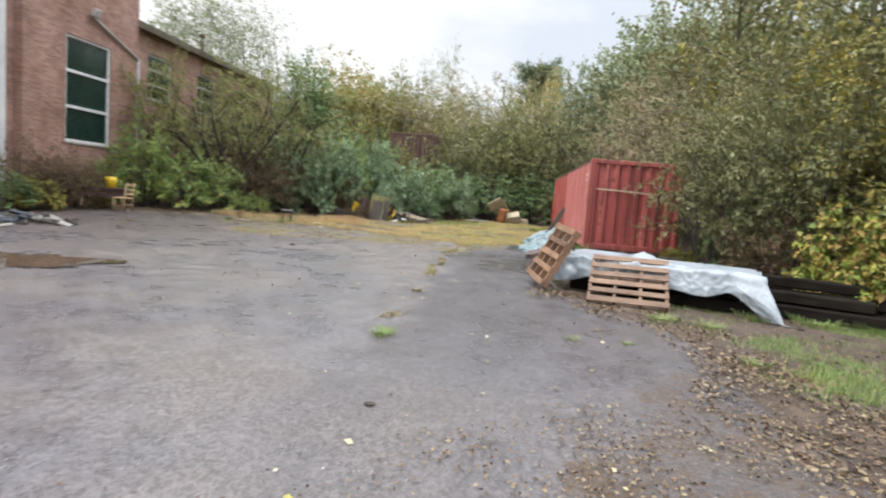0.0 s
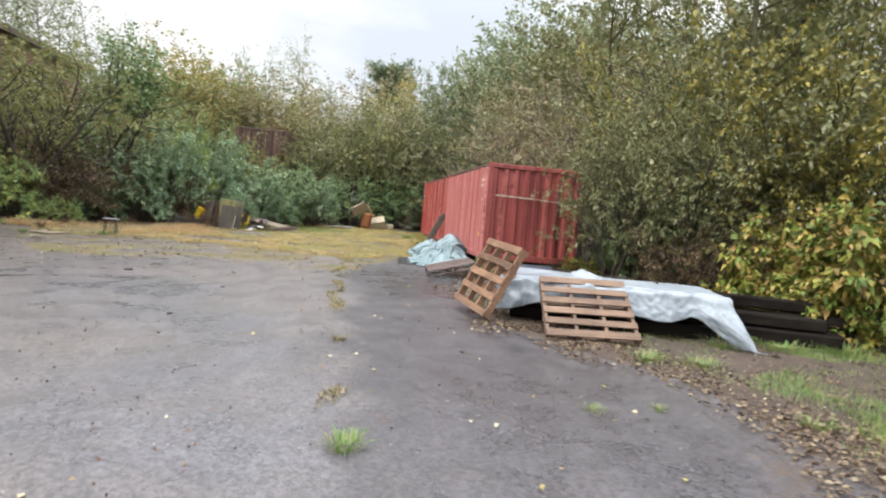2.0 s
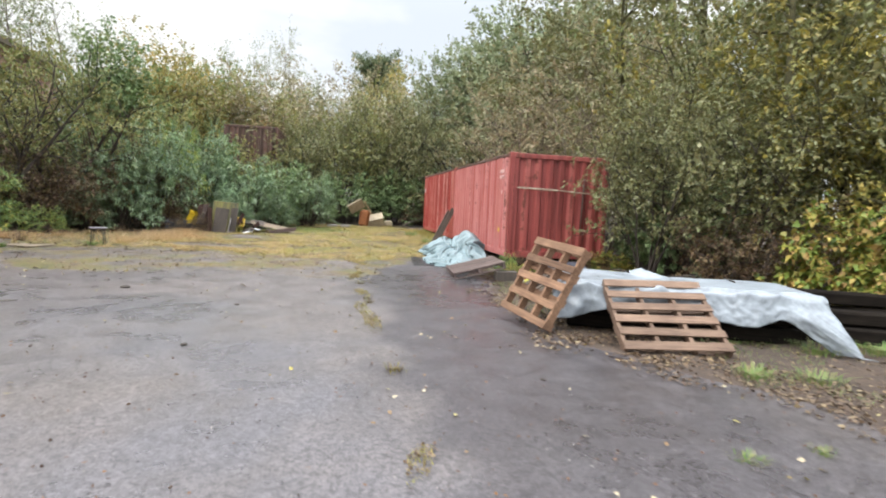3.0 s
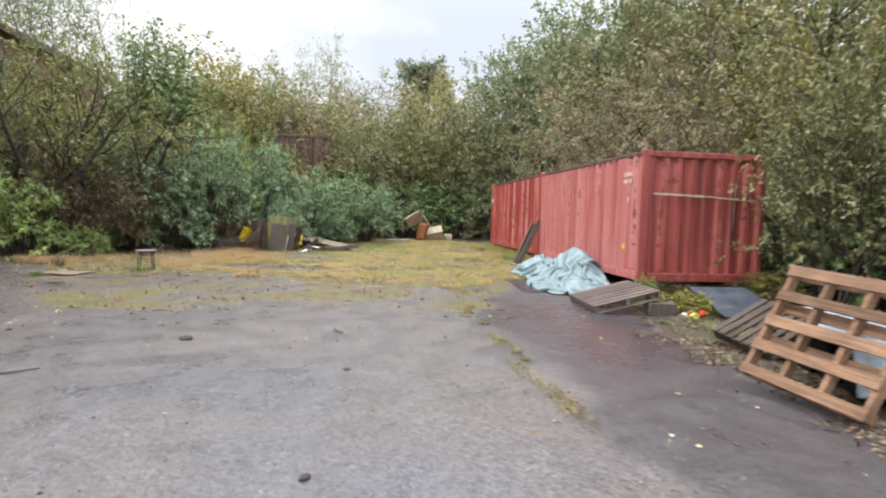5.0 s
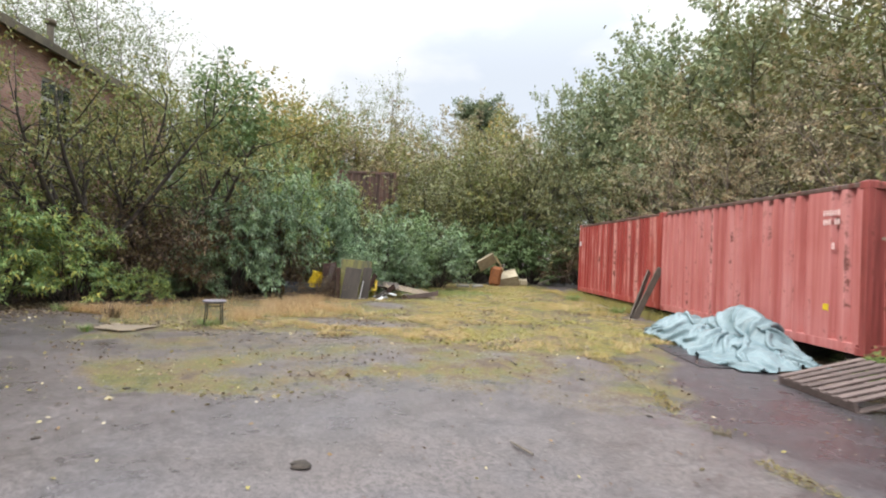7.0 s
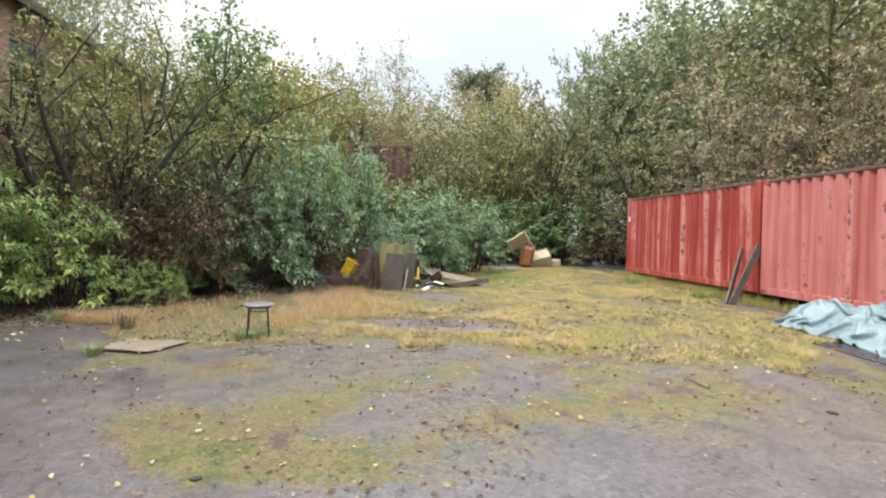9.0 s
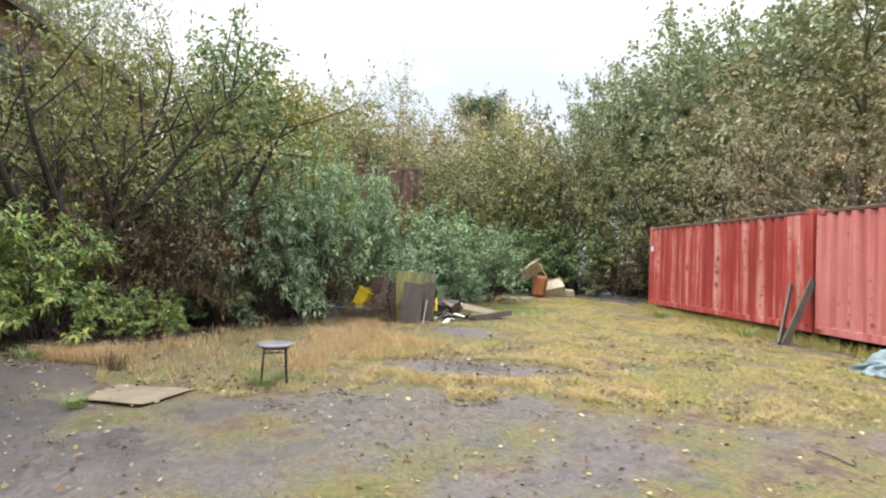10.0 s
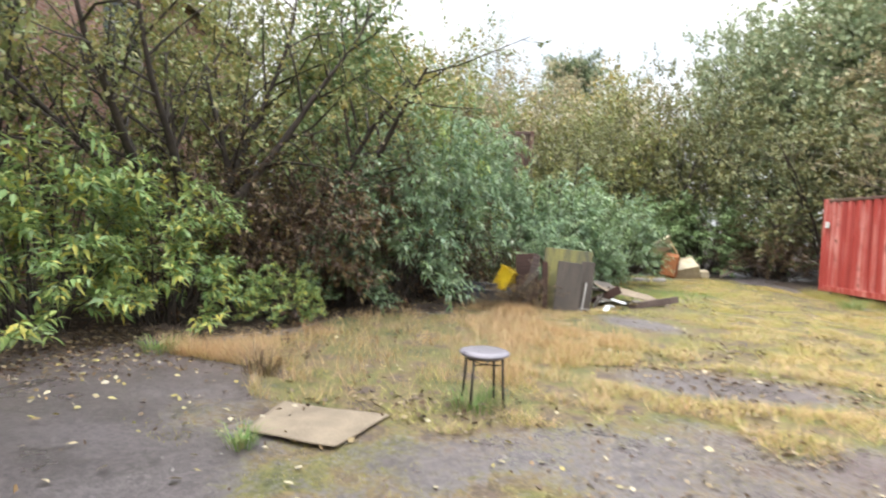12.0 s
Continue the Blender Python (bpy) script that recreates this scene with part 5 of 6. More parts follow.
for i, (x, y, a, b, l) in enumerate([(6.95, 23.1, 40, -30, 0.9), (7.1, 22.85, 12, 15, 1.0), (8.25, 22.65, 30, 55, 0.8), (8.5, 22.5, 70, 60, 0.9), (9.3, 22.3, 82, 20, 1.1), (8.9, 22.9, 60, -40, 0.7), (6.3, 23.2, 75, 30, 0.8)]):
    p = thing("broken_plank", pose(x, y, gz(x, y) + 0.04, 0, 0, b + FACE) @ pose(0, 0, 0, 0, a, 0), "weathered broken plank on the rubbish heap", "plank", "broken planks")
    part("plank", one_box((0.1 + 0.03 * (i % 3), 0.025, l), (0, 0, l / 2 - 0.05), bevel=0.004), (M_GREY_WOOD, M_PALLET_GREY, M_DARK_WOOD)[i % 3], p)
rng = random.Random(31)
for i in range(16):
    x, y = 8.2 + rng.uniform(-0.35, 1.1), 22.3 + rng.uniform(-0.2, 0.7)
    tagged(part("scrap", one_box((rng.uniform(0.1, 0.4), rng.uniform(0.06, 0.16), 0.025), bevel=0.006), rng.choice((M_WHITE, M_CONCRETE, M_FOAM, M_GREY_WOOD)),
                at=pose(x, y, gz(x, y) + 0.05 + 0.05 * (i % 3), rng.uniform(-20, 20), rng.uniform(-20, 20), rng.uniform(0, 180))), "pale broken scrap on the rubbish heap", "scrap", "rubbish scraps")


def cushion(at, size, label, mat=None):
    bm = one_box(size, (0, 0, size[2] / 2), bevel=min(size) * 0.22)
    bmesh.ops.subdivide_edges(bm, edges=bm.edges, cuts=1, use_grid_fill=True)
    for v in bm.verts:
        v.co += Vector((vnoise(v.co.x, v.co.z, 0.2, 4) - 0.5, vnoise(v.co.y, v.co.z, 0.2, 5) - 0.5, 0)) * 0.04
    tagged(part("sofa_cushion", bm, mat or M_FOAM, at=at), label, "cushion", "dumped cushions")


gq = gz(0, 26.7)
crate(pose(17.4, 26.5, gq + 0.1, -62, -14, -35), "cream upholstered box tipped on its side in the grass", M_FOAM, (0.85, 0.6, 0.62))
board("tilted_panel", pose(16.55, 26.95, gq + 0.82, 38, -32, -30), (0.8, 0.07, 0.6), M_FOAM, "cream panel tilted on top of dumped rubbish")
tagged(part("broken_batten", one_box((0.05, 0.05, 0.75), bevel=0.006), M_PALE_WOOD, at=pose(17.0, 26.75, gq + 0.98, 0, -32, -30)), "pale batten sticking out of dumped rubbish", "batten")
cushion(pose(16.75, 26.8, gq, 0, 8, -40), (0.5, 0.5, 0.85), "orange upholstered armchair side on the heap", M_ORANGE)
cushion(pose(18.1, 26.4, gq, 0, 0, -20), (0.4, 0.35, 0.32), "cream foam block at the heap's foot")
for x, y, w in ((14.4, 26.0, 0.5), (14.9, 25.8, 0.3), (15.2, 25.9, 0.25)):
    tagged(part("scrap", one_box((w, 0.2, 0.12), bevel=0.02), M_CONCRETE, at=pose(x, y, gz(x, y) + 0.06, 3, 0, -30)), "pale broken scrap in the grass", "scrap", "rubbish scraps")
tagged(part("fallen_branch", rod([(0, 0, 0.1), (0.8, 0.1, 0.35), (1.9, 0.15, 0.6)], [0.05, 0.04, 0.015], 6), M_BARK_PALE, at=pose(18.9, 26.2, gq, 0, 0, -15)), "pale fallen branch at the wood's edge", "branch")


# ---- stool, board on the ground, chair and table ----
def stool():
    ob = thing("stool", pose(3.31, 18.96, gz(0, 19), 0, 0, 24) @ Matrix.Diagonal((1.0, 1.0, 0.95, 1)), "round grey stool with thin black legs in dry grass", "stool")
    bm = bmesh.new()
    prof = [(0.0, 0.0), (0.185, 0.0), (0.203, 0.012), (0.205, 0.022), (0.192, 0.034), (0.1, 0.039), (0.0, 0.04)]
    rings = []
    for r, z in prof[1:-1]:
        rings.append([bm.verts.new((r * math.cos(a * math.tau / 40), r * math.sin(a * math.tau / 40), 0.425 + z)) for a in range(40)])
    for a, b in zip(rings, rings[1:]):
        for k in range(40):
            bm.faces.new((a[k], a[(k + 1) % 40], b[(k + 1) % 40], b[k])).smooth = True
    bm.faces.new(rings[0][::-1])
    bm.faces.new(rings[-1])
    part("seat", bm, M_SEAT, ob, "round grey vinyl seat")
    hoop = [(0.155 * math.cos(a * math.tau / 24), 0.155 * math.sin(a * math.tau / 24), 0.415) for a in range(25)]
    part("ring", rod(hoop, 0.009, 6), M_BLACK_STEEL, ob)
    for k in range(4):
        c, s = math.cos(k * math.tau / 4), math.sin(k * math.tau / 4)
        part("leg", rod([(0.165 * c, 0.165 * s, 0.425), (0.178 * c, 0.178 * s, 0.2), (0.195 * c, 0.195 * s, -0.01)], 0.0105, 8), M_BLACK_STEEL, ob)
    for a in (0, math.tau / 4):
        part("brace", rod([(0.15 * math.cos(a), 0.15 * math.sin(a), 0.36), (0, 0, 0.34), (-0.15 * math.cos(a), -0.15 * math.sin(a), 0.36)], 0.006, 6), M_BLACK_STEEL, ob)


stool()


def ground_board():
    """A warped sheet with one rounded corner."""
    u, v = np.meshgrid(np.linspace(0, 1, 24), np.linspace(0, 1, 20))
    A, B, C, E = (np.array(c) for c in ((1.5, 19.17), (1.8, 18.6), (2.5, 19.0), (1.9, 19.62)))
    B = B + (0.1, 0.0)
    P = ((A[None, None] * (1 - u)[..., None] + B * u[..., None]) * (1 - v)[..., None] + (E * (1 - u)[..., None] + C * u[..., None]) * v[..., None])
    P = P + ((np.clip(u - 0.7, 0, 1) * np.clip(0.4 - v, 0, 1))[..., None] * np.array((0.3, 0.3)))
    z = gz(0, 19) + 0.01 + 0.012 * u * (1 - v) + 0.012 * np.sin(u * 3 + v * 2) ** 2
    ob = part("loose_board", sheet_mesh("loose_board", np.concatenate([P, z[..., None]], -1)), M_CARD)
    s = ob.modifiers.new("thickness", "SOLIDIFY")
    s.thickness = 0.007
    tagged(ob, "warped tan board lying flat on the tarmac", "board")


ground_board()


def chair():
    ob = thing("wooden_chair", pose(-1.6, 19.95, gz(0, 20), 0, 0, 238), "pale pine ladder-back chair beside the table", "chair")
    for x in (-0.19, 0.19):
        part("leg", rod([(x, -0.18, 0), (x, -0.18, 0.44)], 0.02), M_PALE_WOOD, ob)
        part("back_post", rod([(x, 0.18, 0), (x, 0.18, 0.45), (x, 0.25, 0.92)], 0.02), M_PALE_WOOD, ob)
        part("stretcher", rod([(x, -0.18, 0.2), (x, 0.18, 0.2)], 0.012), M_PALE_WOOD, ob)
    for z, y in ((0.58, 0.2), (0.72, 0.222), (0.86, 0.242)):
        part("slat", one_box((0.38, 0.016, 0.07), (0, y, z), (-8, 0, 0), 0.005), M_PALE_WOOD, ob)
    for y in (-0.18, 0.18):
        part("stretcher", rod([(-0.19, y, 0.25), (0.19, y, 0.25)], 0.012), M_PALE_WOOD, ob)
    part("seat", one_box((0.44, 0.42, 0.035), (0, 0, 0.45), bevel=0.01), M_PALE_WOOD, ob)


def table():
    at = pose(-2.25, 20.75, gz(0, 20.7), 0, 0, 12)
    ob = thing("wooden_table", at, "low dark wooden table against the brick wall", "table")
    part("tabletop", one_box((1.35, 0.7, 0.05), (0, 0, 0.68), bevel=0.01), M_DARK_WOOD, ob)
    for x in (-0.6, 0.6):
        for y in (-0.28, 0.28):
            part("leg", one_box((0.07, 0.07, 0.655), (x, y, 0.3275), bevel=0.006), M_DARK_WOOD, ob)
    part("apron", one_box((1.2, 0.03, 0.24), (0, -0.3, 0.53)), M_DARK_WOOD, ob)
    bucket = thing("plastic_bucket", at @ pose(0.25, 0, 0.706), "yellow plastic bucket on the dark table", "bucket")
    bm = bmesh.new()
    tube(bm, [(0, 0, 0), (0, 0, 0.18), (0, 0, 0.36)], [0.13, 0.15, 0.17], 20)
    part("body", bm, M_YELLOW, bucket)
    part("handle", rod([(-0.17, 0, 0.34), (-0.12, -0.1, 0.27), (0, -0.17, 0.24), (0.12, -0.1, 0.27), (0.17, 0, 0.34)], 0.006, 5), M_BLACK_STEEL, bucket)


chair()
table()


def rubble():
    rng = random.Random(12)
    for i in range(60):
        x, y = -3.25 + rng.gauss(0, 0.55), 15.2 + rng.gauss(0, 0.4)
        k = max(0.0, 1 - math.hypot(x + 3.25, y - 15.2) / 1.2)
        tagged(part("rubble_piece", one_box((rng.uniform(0.1, 0.5), rng.uniform(0.05, 0.16), rng.uniform(0.03, 0.1)), bevel=0.008), rng.choice((M_CONCRETE, M_FIBRE, M_SLATE, M_SLATE)),
                    at=pose(x, y, gz(x, y) + 0.03 + 0.2 * k * rng.random(), rng.uniform(-25, 25), rng.uniform(-25, 25), rng.uniform(0, 180))), "grey broken rubble in a low heap", "rubble", "rubble heap")


rubble()


def puddle():
    n = 60
    bm = bmesh.new()
    vs = []
    for i in range(n):
        a = i * math.tau / n
        r = 1 + 0.25 * math.sin(3 * a + 1) + 0.14 * math.sin(7 * a) + 0.06 * math.sin(13 * a)
        vs.append(bm.verts.new((1.12 * r * math.cos(a), 0.86 * r * math.sin(a), 0)))
    bm.faces.new(vs)
    tagged(part("puddle", bm, M_WATER, at=pose(-2.25, 9.5, gz(0, 9.5) + 0.012, 0.6, 0, -6)), "shallow brown rain puddle on the tarmac", "puddle", kind="structure")


puddle()

# bagged rubbish and plants by the grey pallet
for x, y, mat, s, lab in ((8.86, 10.32, M_ORANGE, 0.13, "orange plastic bag in weeds"), (8.8, 10.1, M_ORANGE, 0.11, "orange plastic bag in weeds"), (8.95, 10.0, M_RED_PLASTIC, 0.11, "red plastic bag in weeds"),
                          (8.68, 9.98, M_MUSTARD, 0.1, "yellow plastic wrapper in weeds"), (8.72, 10.14, M_WHITE, 0.08, "white plastic bag in weeds")):
    bm = bmesh.new()
    bmesh.ops.create_icosphere(bm, subdivisions=3, radius=s)
    for v in bm.verts:
        k = 0.75 + 0.6 * noise.noise(v.co * 9 + Vector((x * 5, y, 0)))
        v.co = Vector((v.co.x * k, v.co.y * k, v.co.z * k * 0.75 + s * 0.4))
    tagged(part("plastic_bag", bm, mat, at=pose(x, y, gz(x, y))), lab, "bag", "dumped bags")

# clods, sticks and stones on the tarmac
rng = random.Random(44)
for x, y, s in ((2.34, 12.51, 0.1), (2.0, 9.0, 0.05), (3.2, 10.6, 0.05), (6.2, 13.3, 0.06), (4.1, 6.3, 0.05), (1.2, 3.4, 0.06), (0.9, 13.9, 0.05), (1.6, 15.1, 0.05), (5.6, 12.0, 0.05)):
    bm = bmesh.new()
    bmesh.ops.create_icosphere(bm, subdivisions=2, radius=s * 0.7)
    for v in bm.verts:
        k = 0.8 + 0.5 * noise.noise(v.co * 14 + Vector((x, y, 3)))
        v.co = Vector((v.co.x * k * 1.25, v.co.y * k, v.co.z * k * 0.35 + s * 0.15))
    tagged(part("clod", bm, M_BARK, at=pose(x, y, gz(x, y), 0, 0, rng.uniform(0, 360))), "dark clod of earth on the tarmac", "clod", "clods on the tarmac")
for x, y, l, a in ((0.75, 12.0, 0.6, 10), (0.3, 12.9, 0.4, -20), (6.1, 14.4, 0.35, 60), (7.0, 17.0, 0.5, 15), (3.9, 12.0, 0.3, 80)):
    tagged(part("stick", rod([(-l / 2, 0, 0.012), (0, 0.02, 0.02), (l / 2, 0, 0.01)], [0.012, 0.012, 0.006], 5), M_BARK_PALE, at=pose(x, y, gz(x, y) + 0.004, 0, 0, a)), "thin dry stick on the tarmac", "stick", "sticks on the tarmac")


# ---- grass, weeds and fallen leaves ----
def blades(name, pts, height, width, mat, label, lean=0.5, seed=0, bent=False):
    """Grass: tapering bent blades at points, as one mass."""
    rng = np.random.default_rng(seed)
    n = len(pts)
    az = rng.uniform(0, math.tau, n)
    h = height * rng.uniform(0.45, 1.2, n)
    out = np.stack([np.cos(az), np.sin(az), np.zeros(n)], -1)
    side = np.stack([-np.sin(az), np.cos(az), np.zeros(n)], -1) * (width * rng.uniform(0.6, 1.3, n))[:, None]
    ln = (rng.uniform(0.1, 1.0, n) * lean * h)[:, None]
    up = np.array([0, 0, 1.0])
    mid = pts + out * ln * 0.35 + up * (h * 0.6)[:, None]
    tip = pts + out * ln + up * h[:, None] * (1 - 0.25 * lean)
    if bent:
        v = np.stack([pts - side, pts + side, mid + side * 0.7, mid - side * 0.7, tip], 1).reshape(-1, 3)
        f = (np.arange(n)[:, None, None] * 5 + np.array([[0, 1, 2], [0, 2, 3], [3, 2, 4]])[None]).reshape(-1, 3)
    else:
        v = np.stack([pts - side, pts + side, tip], 1).reshape(-1, 3)
        f = np.arange(3 * n).reshape(n, 3)
    me = mesh_of(name, v, f)
    tagged(part(name, me, mat), label, "grass", kind="stuff")


def scatter(n, x0, x1, y0, y1, keep, seed):
    """Points of the ground, kept with the chance that keep(x, y) gives."""
    rng = np.random.default_rng(seed)
    x, y = rng.uniform(x0, x1, n), rng.uniform(y0, y1, n)
    k = rng.uniform(0, 1, n) < keep(x, y)
    x, y = x[k], y[k]
    return np.stack([x, y, 0.015 + 0.0105 * y], -1)


def dry_keep(x, y):
    wx, wy = wobble(x, y, 1.3)
    clump = np.clip(vnoise(x, y, 0.28, 21) * 1.7 - 0.45, 0, 1) * np.clip(vnoise(x, y, 1.4, 22) * 2.2 - 0.45, 0.08, 1)
    return inside(wx, wy, DRY) * clump * (1 - bare(x, y)) * (bare(x, y) < 0.15)


def back_edge(x, y):
    """Taller growth close to the bushes."""
    return dry_keep(x, y) * np.clip((y - 19.0 - 0.2 * np.abs(x - 4)) / 2.0, 0, 1) * (x < 7.0)


blades("dry_grass", scatter(700000, -1, 18, 14, 27.5, lambda x, y: dry_keep(x, y) * (vnoise(x, y, 0.8, 23) > 0.4) * np.clip((10.5 - x) / 4, 0.5, 1), 1), 0.13, 0.0032, L_GRASS_DRY, "straw-coloured dry grass", 1.5, 1)
blades("mossy_grass", scatter(620000, -1, 18, 14, 27.5, dry_keep, 2), 0.12, 0.0034, L_GRASS_YEL, "low yellow-green mossy grass", 1.6, 2)
blades("tall_dry_grass", scatter(420000, -0.5, 9.5, 18.5, 24, back_edge, 3), 0.24, 0.003, L_GRASS_DRY, "tall straw-coloured grass at the bushes", 0.9, 3)
blades("moss_tufts", scatter(60000, 0, 10, 11.5, 20, lambda x, y: inside(*wobble(x, y, 1.5), MOSS) * np.clip(vnoise(x, y, 0.35, 25) * 3 - 1.75, 0, 1), 4), 0.03, 0.003, L_GRASS_YEL, "thin moss tufts on the tarmac", 0.9, 4)
blades("green_grass", scatter(210000, 5, 12, -3, 6, lambda x, y: inside(*wobble(x, y, 2.2), LAWN) * np.clip(vnoise(x, y, 0.7, 26) * 2.6 - 0.75, 0.04, 1) * np.clip(vnoise(x, y, 0.25, 34) * 2 - 0.3, 0.1, 1), 5), 0.1, 0.0045, L_GRASS, "fresh green grass on the bank", 0.7, 5)
blades("verge_grass", scatter(90000, 3.5, 12.5, -3, 16, lambda x, y: inside(x, y, BANK) * (vnoise(x, y, 0.5, 27) > 0.62) * 0.9, 6), 0.09, 0.003, L_GRASS, "patchy grass tufts on the soil verge", 0.8, 6)
blades("far_green_grass", scatter(40000, 9, 17, 20.5, 27.5, lambda x, y: np.clip(1.3 - np.hypot((x - 11.6) / 1.9, (y - 23.6) / 0.9), 0, 1), 7), 0.16, 0.004, L_GRASS, "green grass patch before the bushes", 0.7, 7)


def skirt(x, y):
    """Rank grass along the foot of the containers."""
    s = (x - C0.x) * D.x + (y - C0.y) * D.y
    m = -((x - C0.x) * N.x + (y - C0.y) * N.y)
    return (s > 3.0) * (s < 13.2) * (m > -0.25) * (m < 0.3 + 0.25 * vnoise(x, y, 0.6, 28)) * np.clip(vnoise(x, y, 0.4, 29) * 2 - 0.3, 0.15, 1)


blades("rank_grass", scatter(110000, 10, 18, 13, 24, skirt, 9), 0.3, 0.004, L_GRASS_YEL, "rank grass along the container foot", 0.8, 9)


def joint(x, y):
    """Weeds along the seam between the two surfaces."""
    side = (x - 3.22) * 0.848 - (y - 7.26) * 0.53
    return (np.abs(side + (vnoise(x, y, 0.8, 31) - 0.5) * 0.45) < 0.1) * np.clip(vnoise(x, y, 0.45, 30) * 4 - 2.0 + 0.14 * np.clip(y - 9, -5, 5), 0, 1)


blades("seam_weeds", scatter(170000, 2, 8.5, 5.5, 15, joint, 8), 0.05, 0.0035, L_GRASS_YEL, "withered weeds along the tarmac seam", 0.9, 8)


def tuft(x, y, r, h, n, mat, seed, label):
    rng = np.random.default_rng(seed)
    a, q = rng.uniform(0, math.tau, n), r * rng.uniform(0, 1, n) ** 0.7
    px, py = x + q * np.cos(a), y + q * np.sin(a)
    blades("grass_tuft", np.stack([px, py, 0.015 + 0.0105 * py], -1), h, 0.004, mat, label, 1.2, seed, True)


for i, (x, y, r, h, n) in enumerate([(1.88, 5.05, 0.17, 0.13, 260), (3.2, 7.25, 0.12, 0.1, 120), (4.45, 4.3, 0.12, 0.07, 90), (3.9, 4.6, 0.16, 0.06, 110), (5.0, 10.15, 0.12, 0.08, 120), (4.85, 9.9, 0.1, 0.08, 90),
                                     (5.75, 11.4, 0.14, 0.07, 120), (1.45, 18.95, 0.14, 0.2, 220), (3.2, 18.9, 0.3, 0.22, 320), (5.9, 5.15, 0.28, 0.16, 300), (6.3, 4.7, 0.3, 0.15, 300), (8.0, 9.2, 0.4, 0.2, 500),
                                     (5.3, 3.4, 0.2, 0.12, 200), (9.1, 10.1, 0.45, 0.28, 500), (9.6, 11.45, 0.25, 0.5, 200), (1.2, 21.6, 0.25, 0.25, 240), (3.2, 14.2, 0.25, 0.05, 120), (8.3, 4.5, 0.5, 0.25, 500), (9.0, 4.0, 0.5, 0.3, 500), (7.6, 5.0, 0.35, 0.2, 300), (13.2, 17.9, 0.3, 0.35, 300), (14.9, 20.8, 0.4, 0.4, 400)]):
    tuft(x, y, r * 0.7, h * 0.75, int(n * 0.6), L_GRASS if i not in (1, 4, 5, 6) else L_WEED, 50 + i, "small tuft of green grass" if i not in (1, 4, 5, 6) else "low browning weed in the tarmac seam")
for i, (x, y) in enumerate([(1.85, 20.45), (1.97, 20.37)]):
    tuft(x, y, 0.09, 0.34, 60, L_DEAD, 90 + i, "brown dead weed stems in the grass")


def litter(name, pts, size, mat, label, seed):
    """Fallen leaves lying nearly flat."""
    rng = np.random.default_rng(seed)
    n = len(pts)
    a = rng.uniform(0, math.tau, n)
    way = np.stack([np.cos(a), np.sin(a), rng.normal(0, 0.18, n)], -1)
    pts = pts + (0, 0, 0.022)
    me = leaves_mesh(name, rng, pts, way, size, 0.6, 0.05)
    tagged(part(name, me, mat), label, "leaves", kind="stuff")


def edge_keep(x, y):
    """Leaves gather along the rim of the tarmac and on the bank."""
    wx, wy = wobble(x, y, 0.7)
    near_rim = inside(wx + 0.45, wy, BANK) & ~inside(wx - 0.9, wy, BANK)
    return near_rim * np.clip(vnoise(x, y, 0.5, 41) * 1.8 - 0.35, 0.05, 1) * 0.9 + inside(x, y, BANK) * 0.22


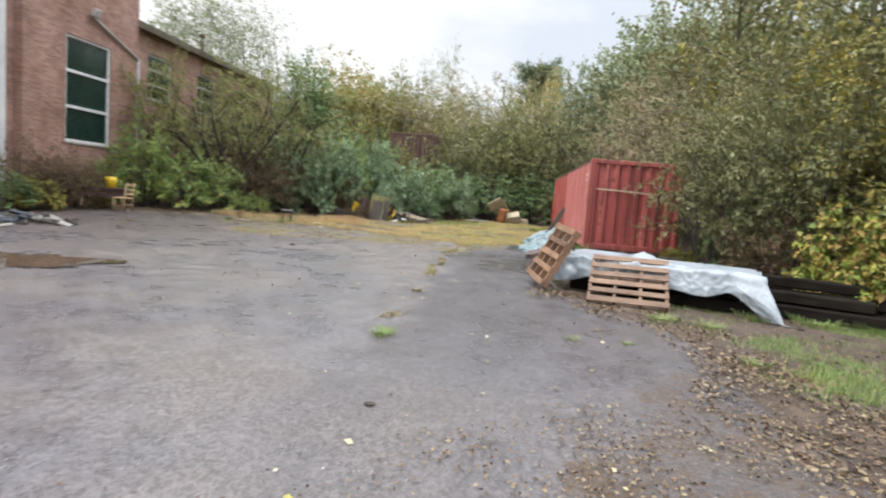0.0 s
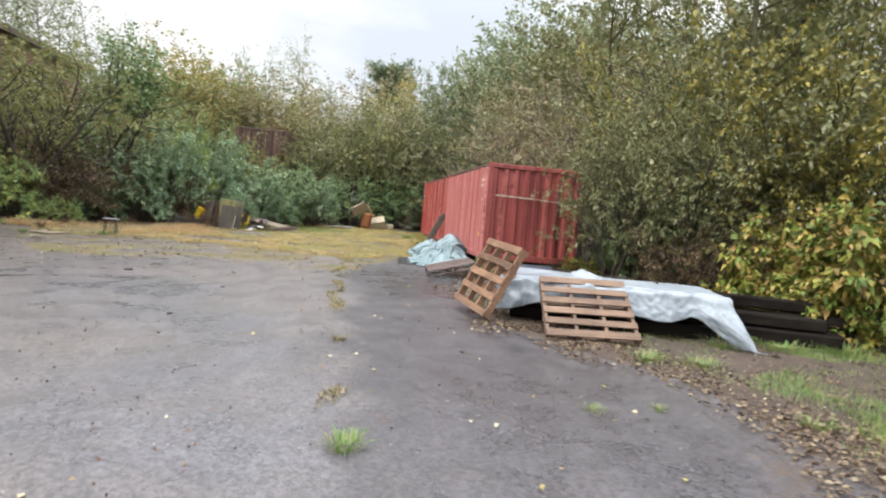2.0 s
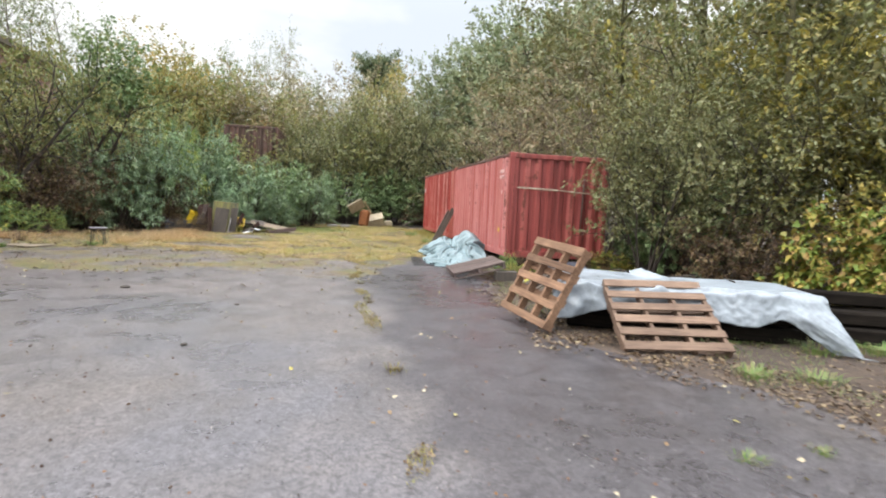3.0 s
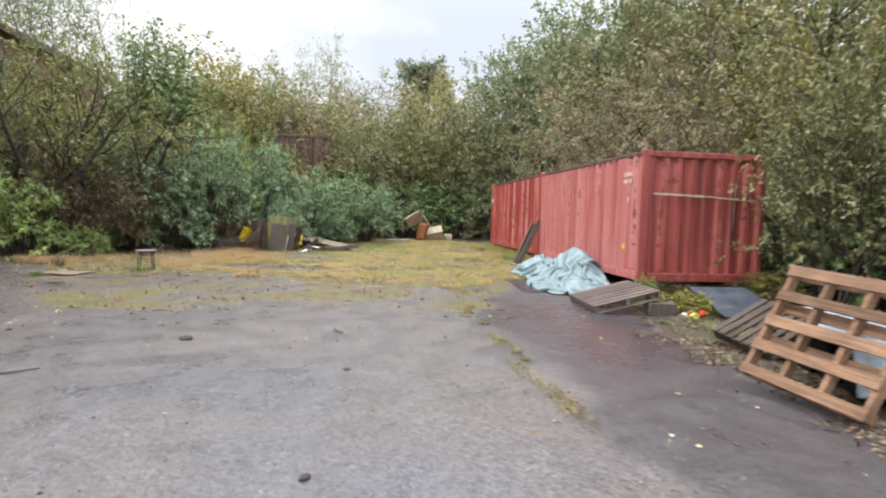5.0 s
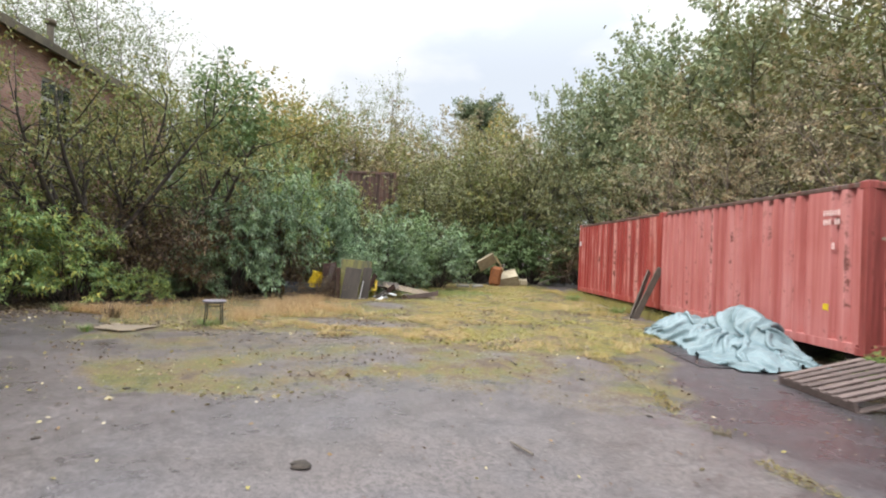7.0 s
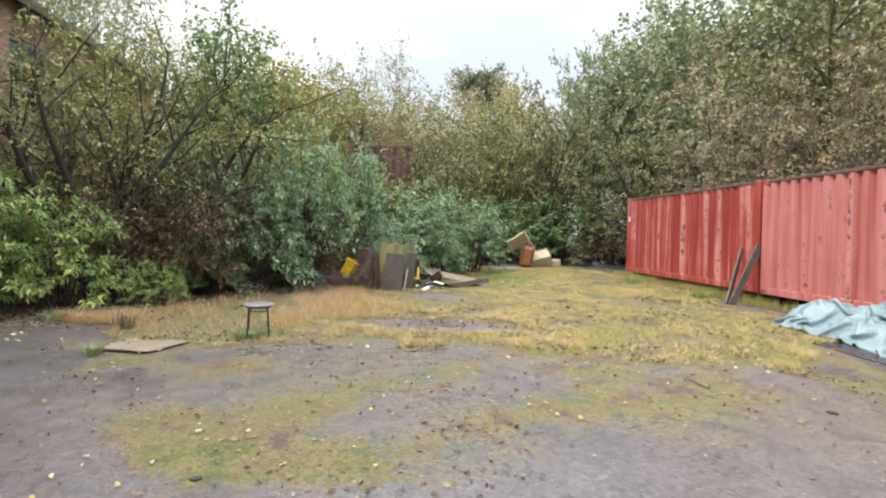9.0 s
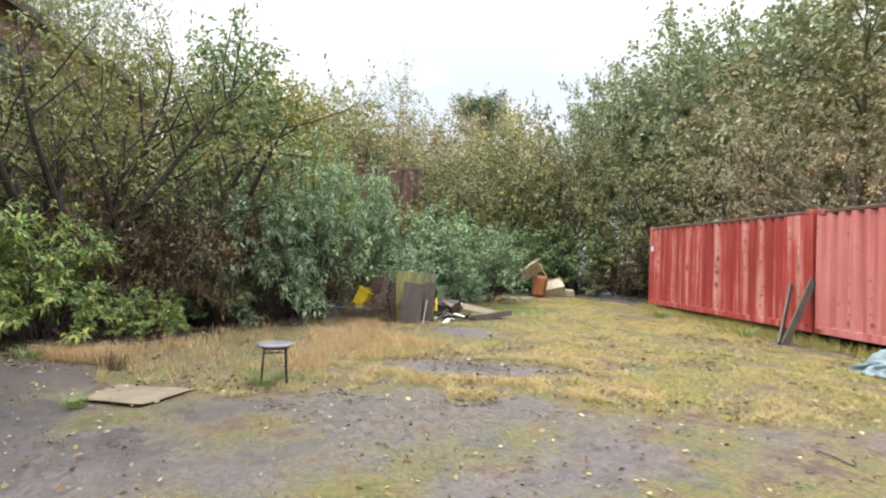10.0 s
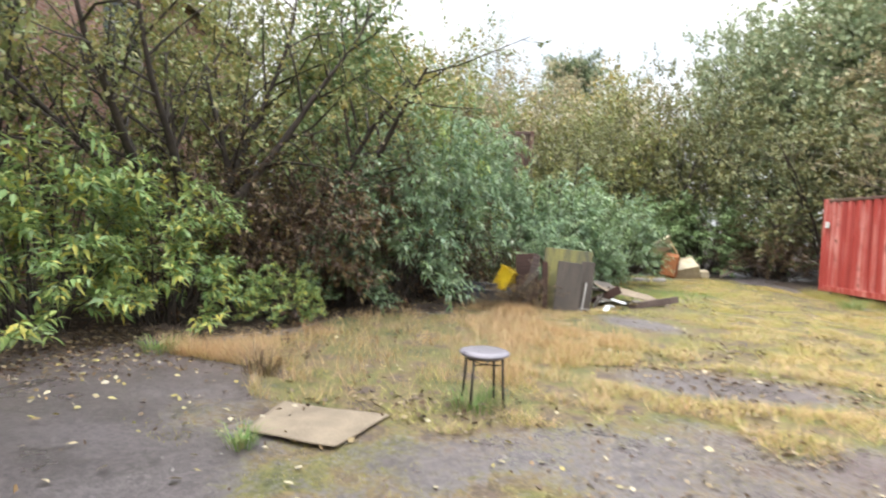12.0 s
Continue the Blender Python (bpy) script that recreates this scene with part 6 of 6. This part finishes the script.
litter("leaf_litter", scatter(120000, 3, 12, -3, 16, edge_keep, 11), 0.052, L_LITTER, "brown leaf litter along the verge", 11)
litter("leaf_litter", scatter(30000, -6, 20, 20.5, 30, lambda x, y: inside(x, y, THICKET) * 0.8, 12), 0.08, L_LITTER, "brown leaf litter under the bushes", 12)
litter("fallen_leaves", scatter(2600, -5, 9.5, -3, 17, lambda x, y: 0.12 + 0.25 * np.clip((x - 1) / 5, 0, 1), 13), 0.05, L_PALE, "pale fallen leaves scattered over the tarmac", 13)
litter("fallen_leaves", scatter(2200, -1, 14, 14, 23, lambda x, y: 0.5 + 0 * x, 14), 0.06, L_PALE, "pale fallen leaves scattered in the grass", 14)
litter("fallen_leaves", scatter(700, -4, 2.2, 18.5, 22.5, lambda x, y: np.clip((y - 18.5) / 3, 0.1, 1), 24), 0.06, L_PALE, "yellow fallen leaves before the bushes", 24)
litter("leaf_litter", scatter(9000, -4, 2.6, 20.6, 22.8, lambda x, y: np.clip((y - 20.6) / 1.0, 0, 1), 25), 0.05, L_LITTER, "brown leaf litter at the foot of the bushes", 25)
litter("leaf_litter", scatter(7000, 0, 12, 11.5, 20, lambda x, y: inside(*wobble(x, y, 1.5), MOSS) * np.clip(vnoise(x, y, 0.7, 48) * 2.2 - 0.7, 0, 1), 26), 0.045, L_LITTER, "brown leaf scraps on the mossy tarmac", 26)
litter("leaf_litter", scatter(24000, 1, 14, 15, 23, lambda x, y: inside(*wobble(x, y, 1.5), DRY) * np.clip(vnoise(x, y, 0.6, 47) * 2.4 - 1.0, 0, 1) * (0.4 + 0.6 * (y < 19.5)), 17), 0.06, L_LITTER, "brown leaves caught in the dry grass", 17)
litter("dark_crumbs", scatter(16000, -5, 9, -3, 19, lambda x, y: 0.35 * (vnoise(x, y, 1.1, 43) > 0.45), 15), 0.028, M_DRY_STEM, "dark crumbs of bark and grit on the tarmac", 15)


def near_drift(x, y):
    """A drift of leaves where the walk begins."""
    return np.clip(1.2 - np.hypot((x - 2.7) / 1.8, (y - 2.1) / 0.95), 0, 1) * np.clip(vnoise(x, y, 0.4, 45) * 2 - 0.5, 0, 1)


litter("leaf_litter", scatter(26000, 0.5, 5.5, 0.4, 4.5, near_drift, 16), 0.032, L_LITTER, "drift of small leaves on the tarmac", 16)
litter("leaf_litter", scatter(160000, 2, 8.5, 5, 15, lambda x, y: joint(x, y) * 0.5, 18), 0.03, L_LITTER, "small brown leaves along the tarmac seam", 18)
litter("grit", scatter(9000, -4, 10, 0, 19, lambda x, y: 0.3 + 0.5 * (y > 12), 19), 0.018, M_CONCRETE, "loose pale grit on the tarmac", 19)
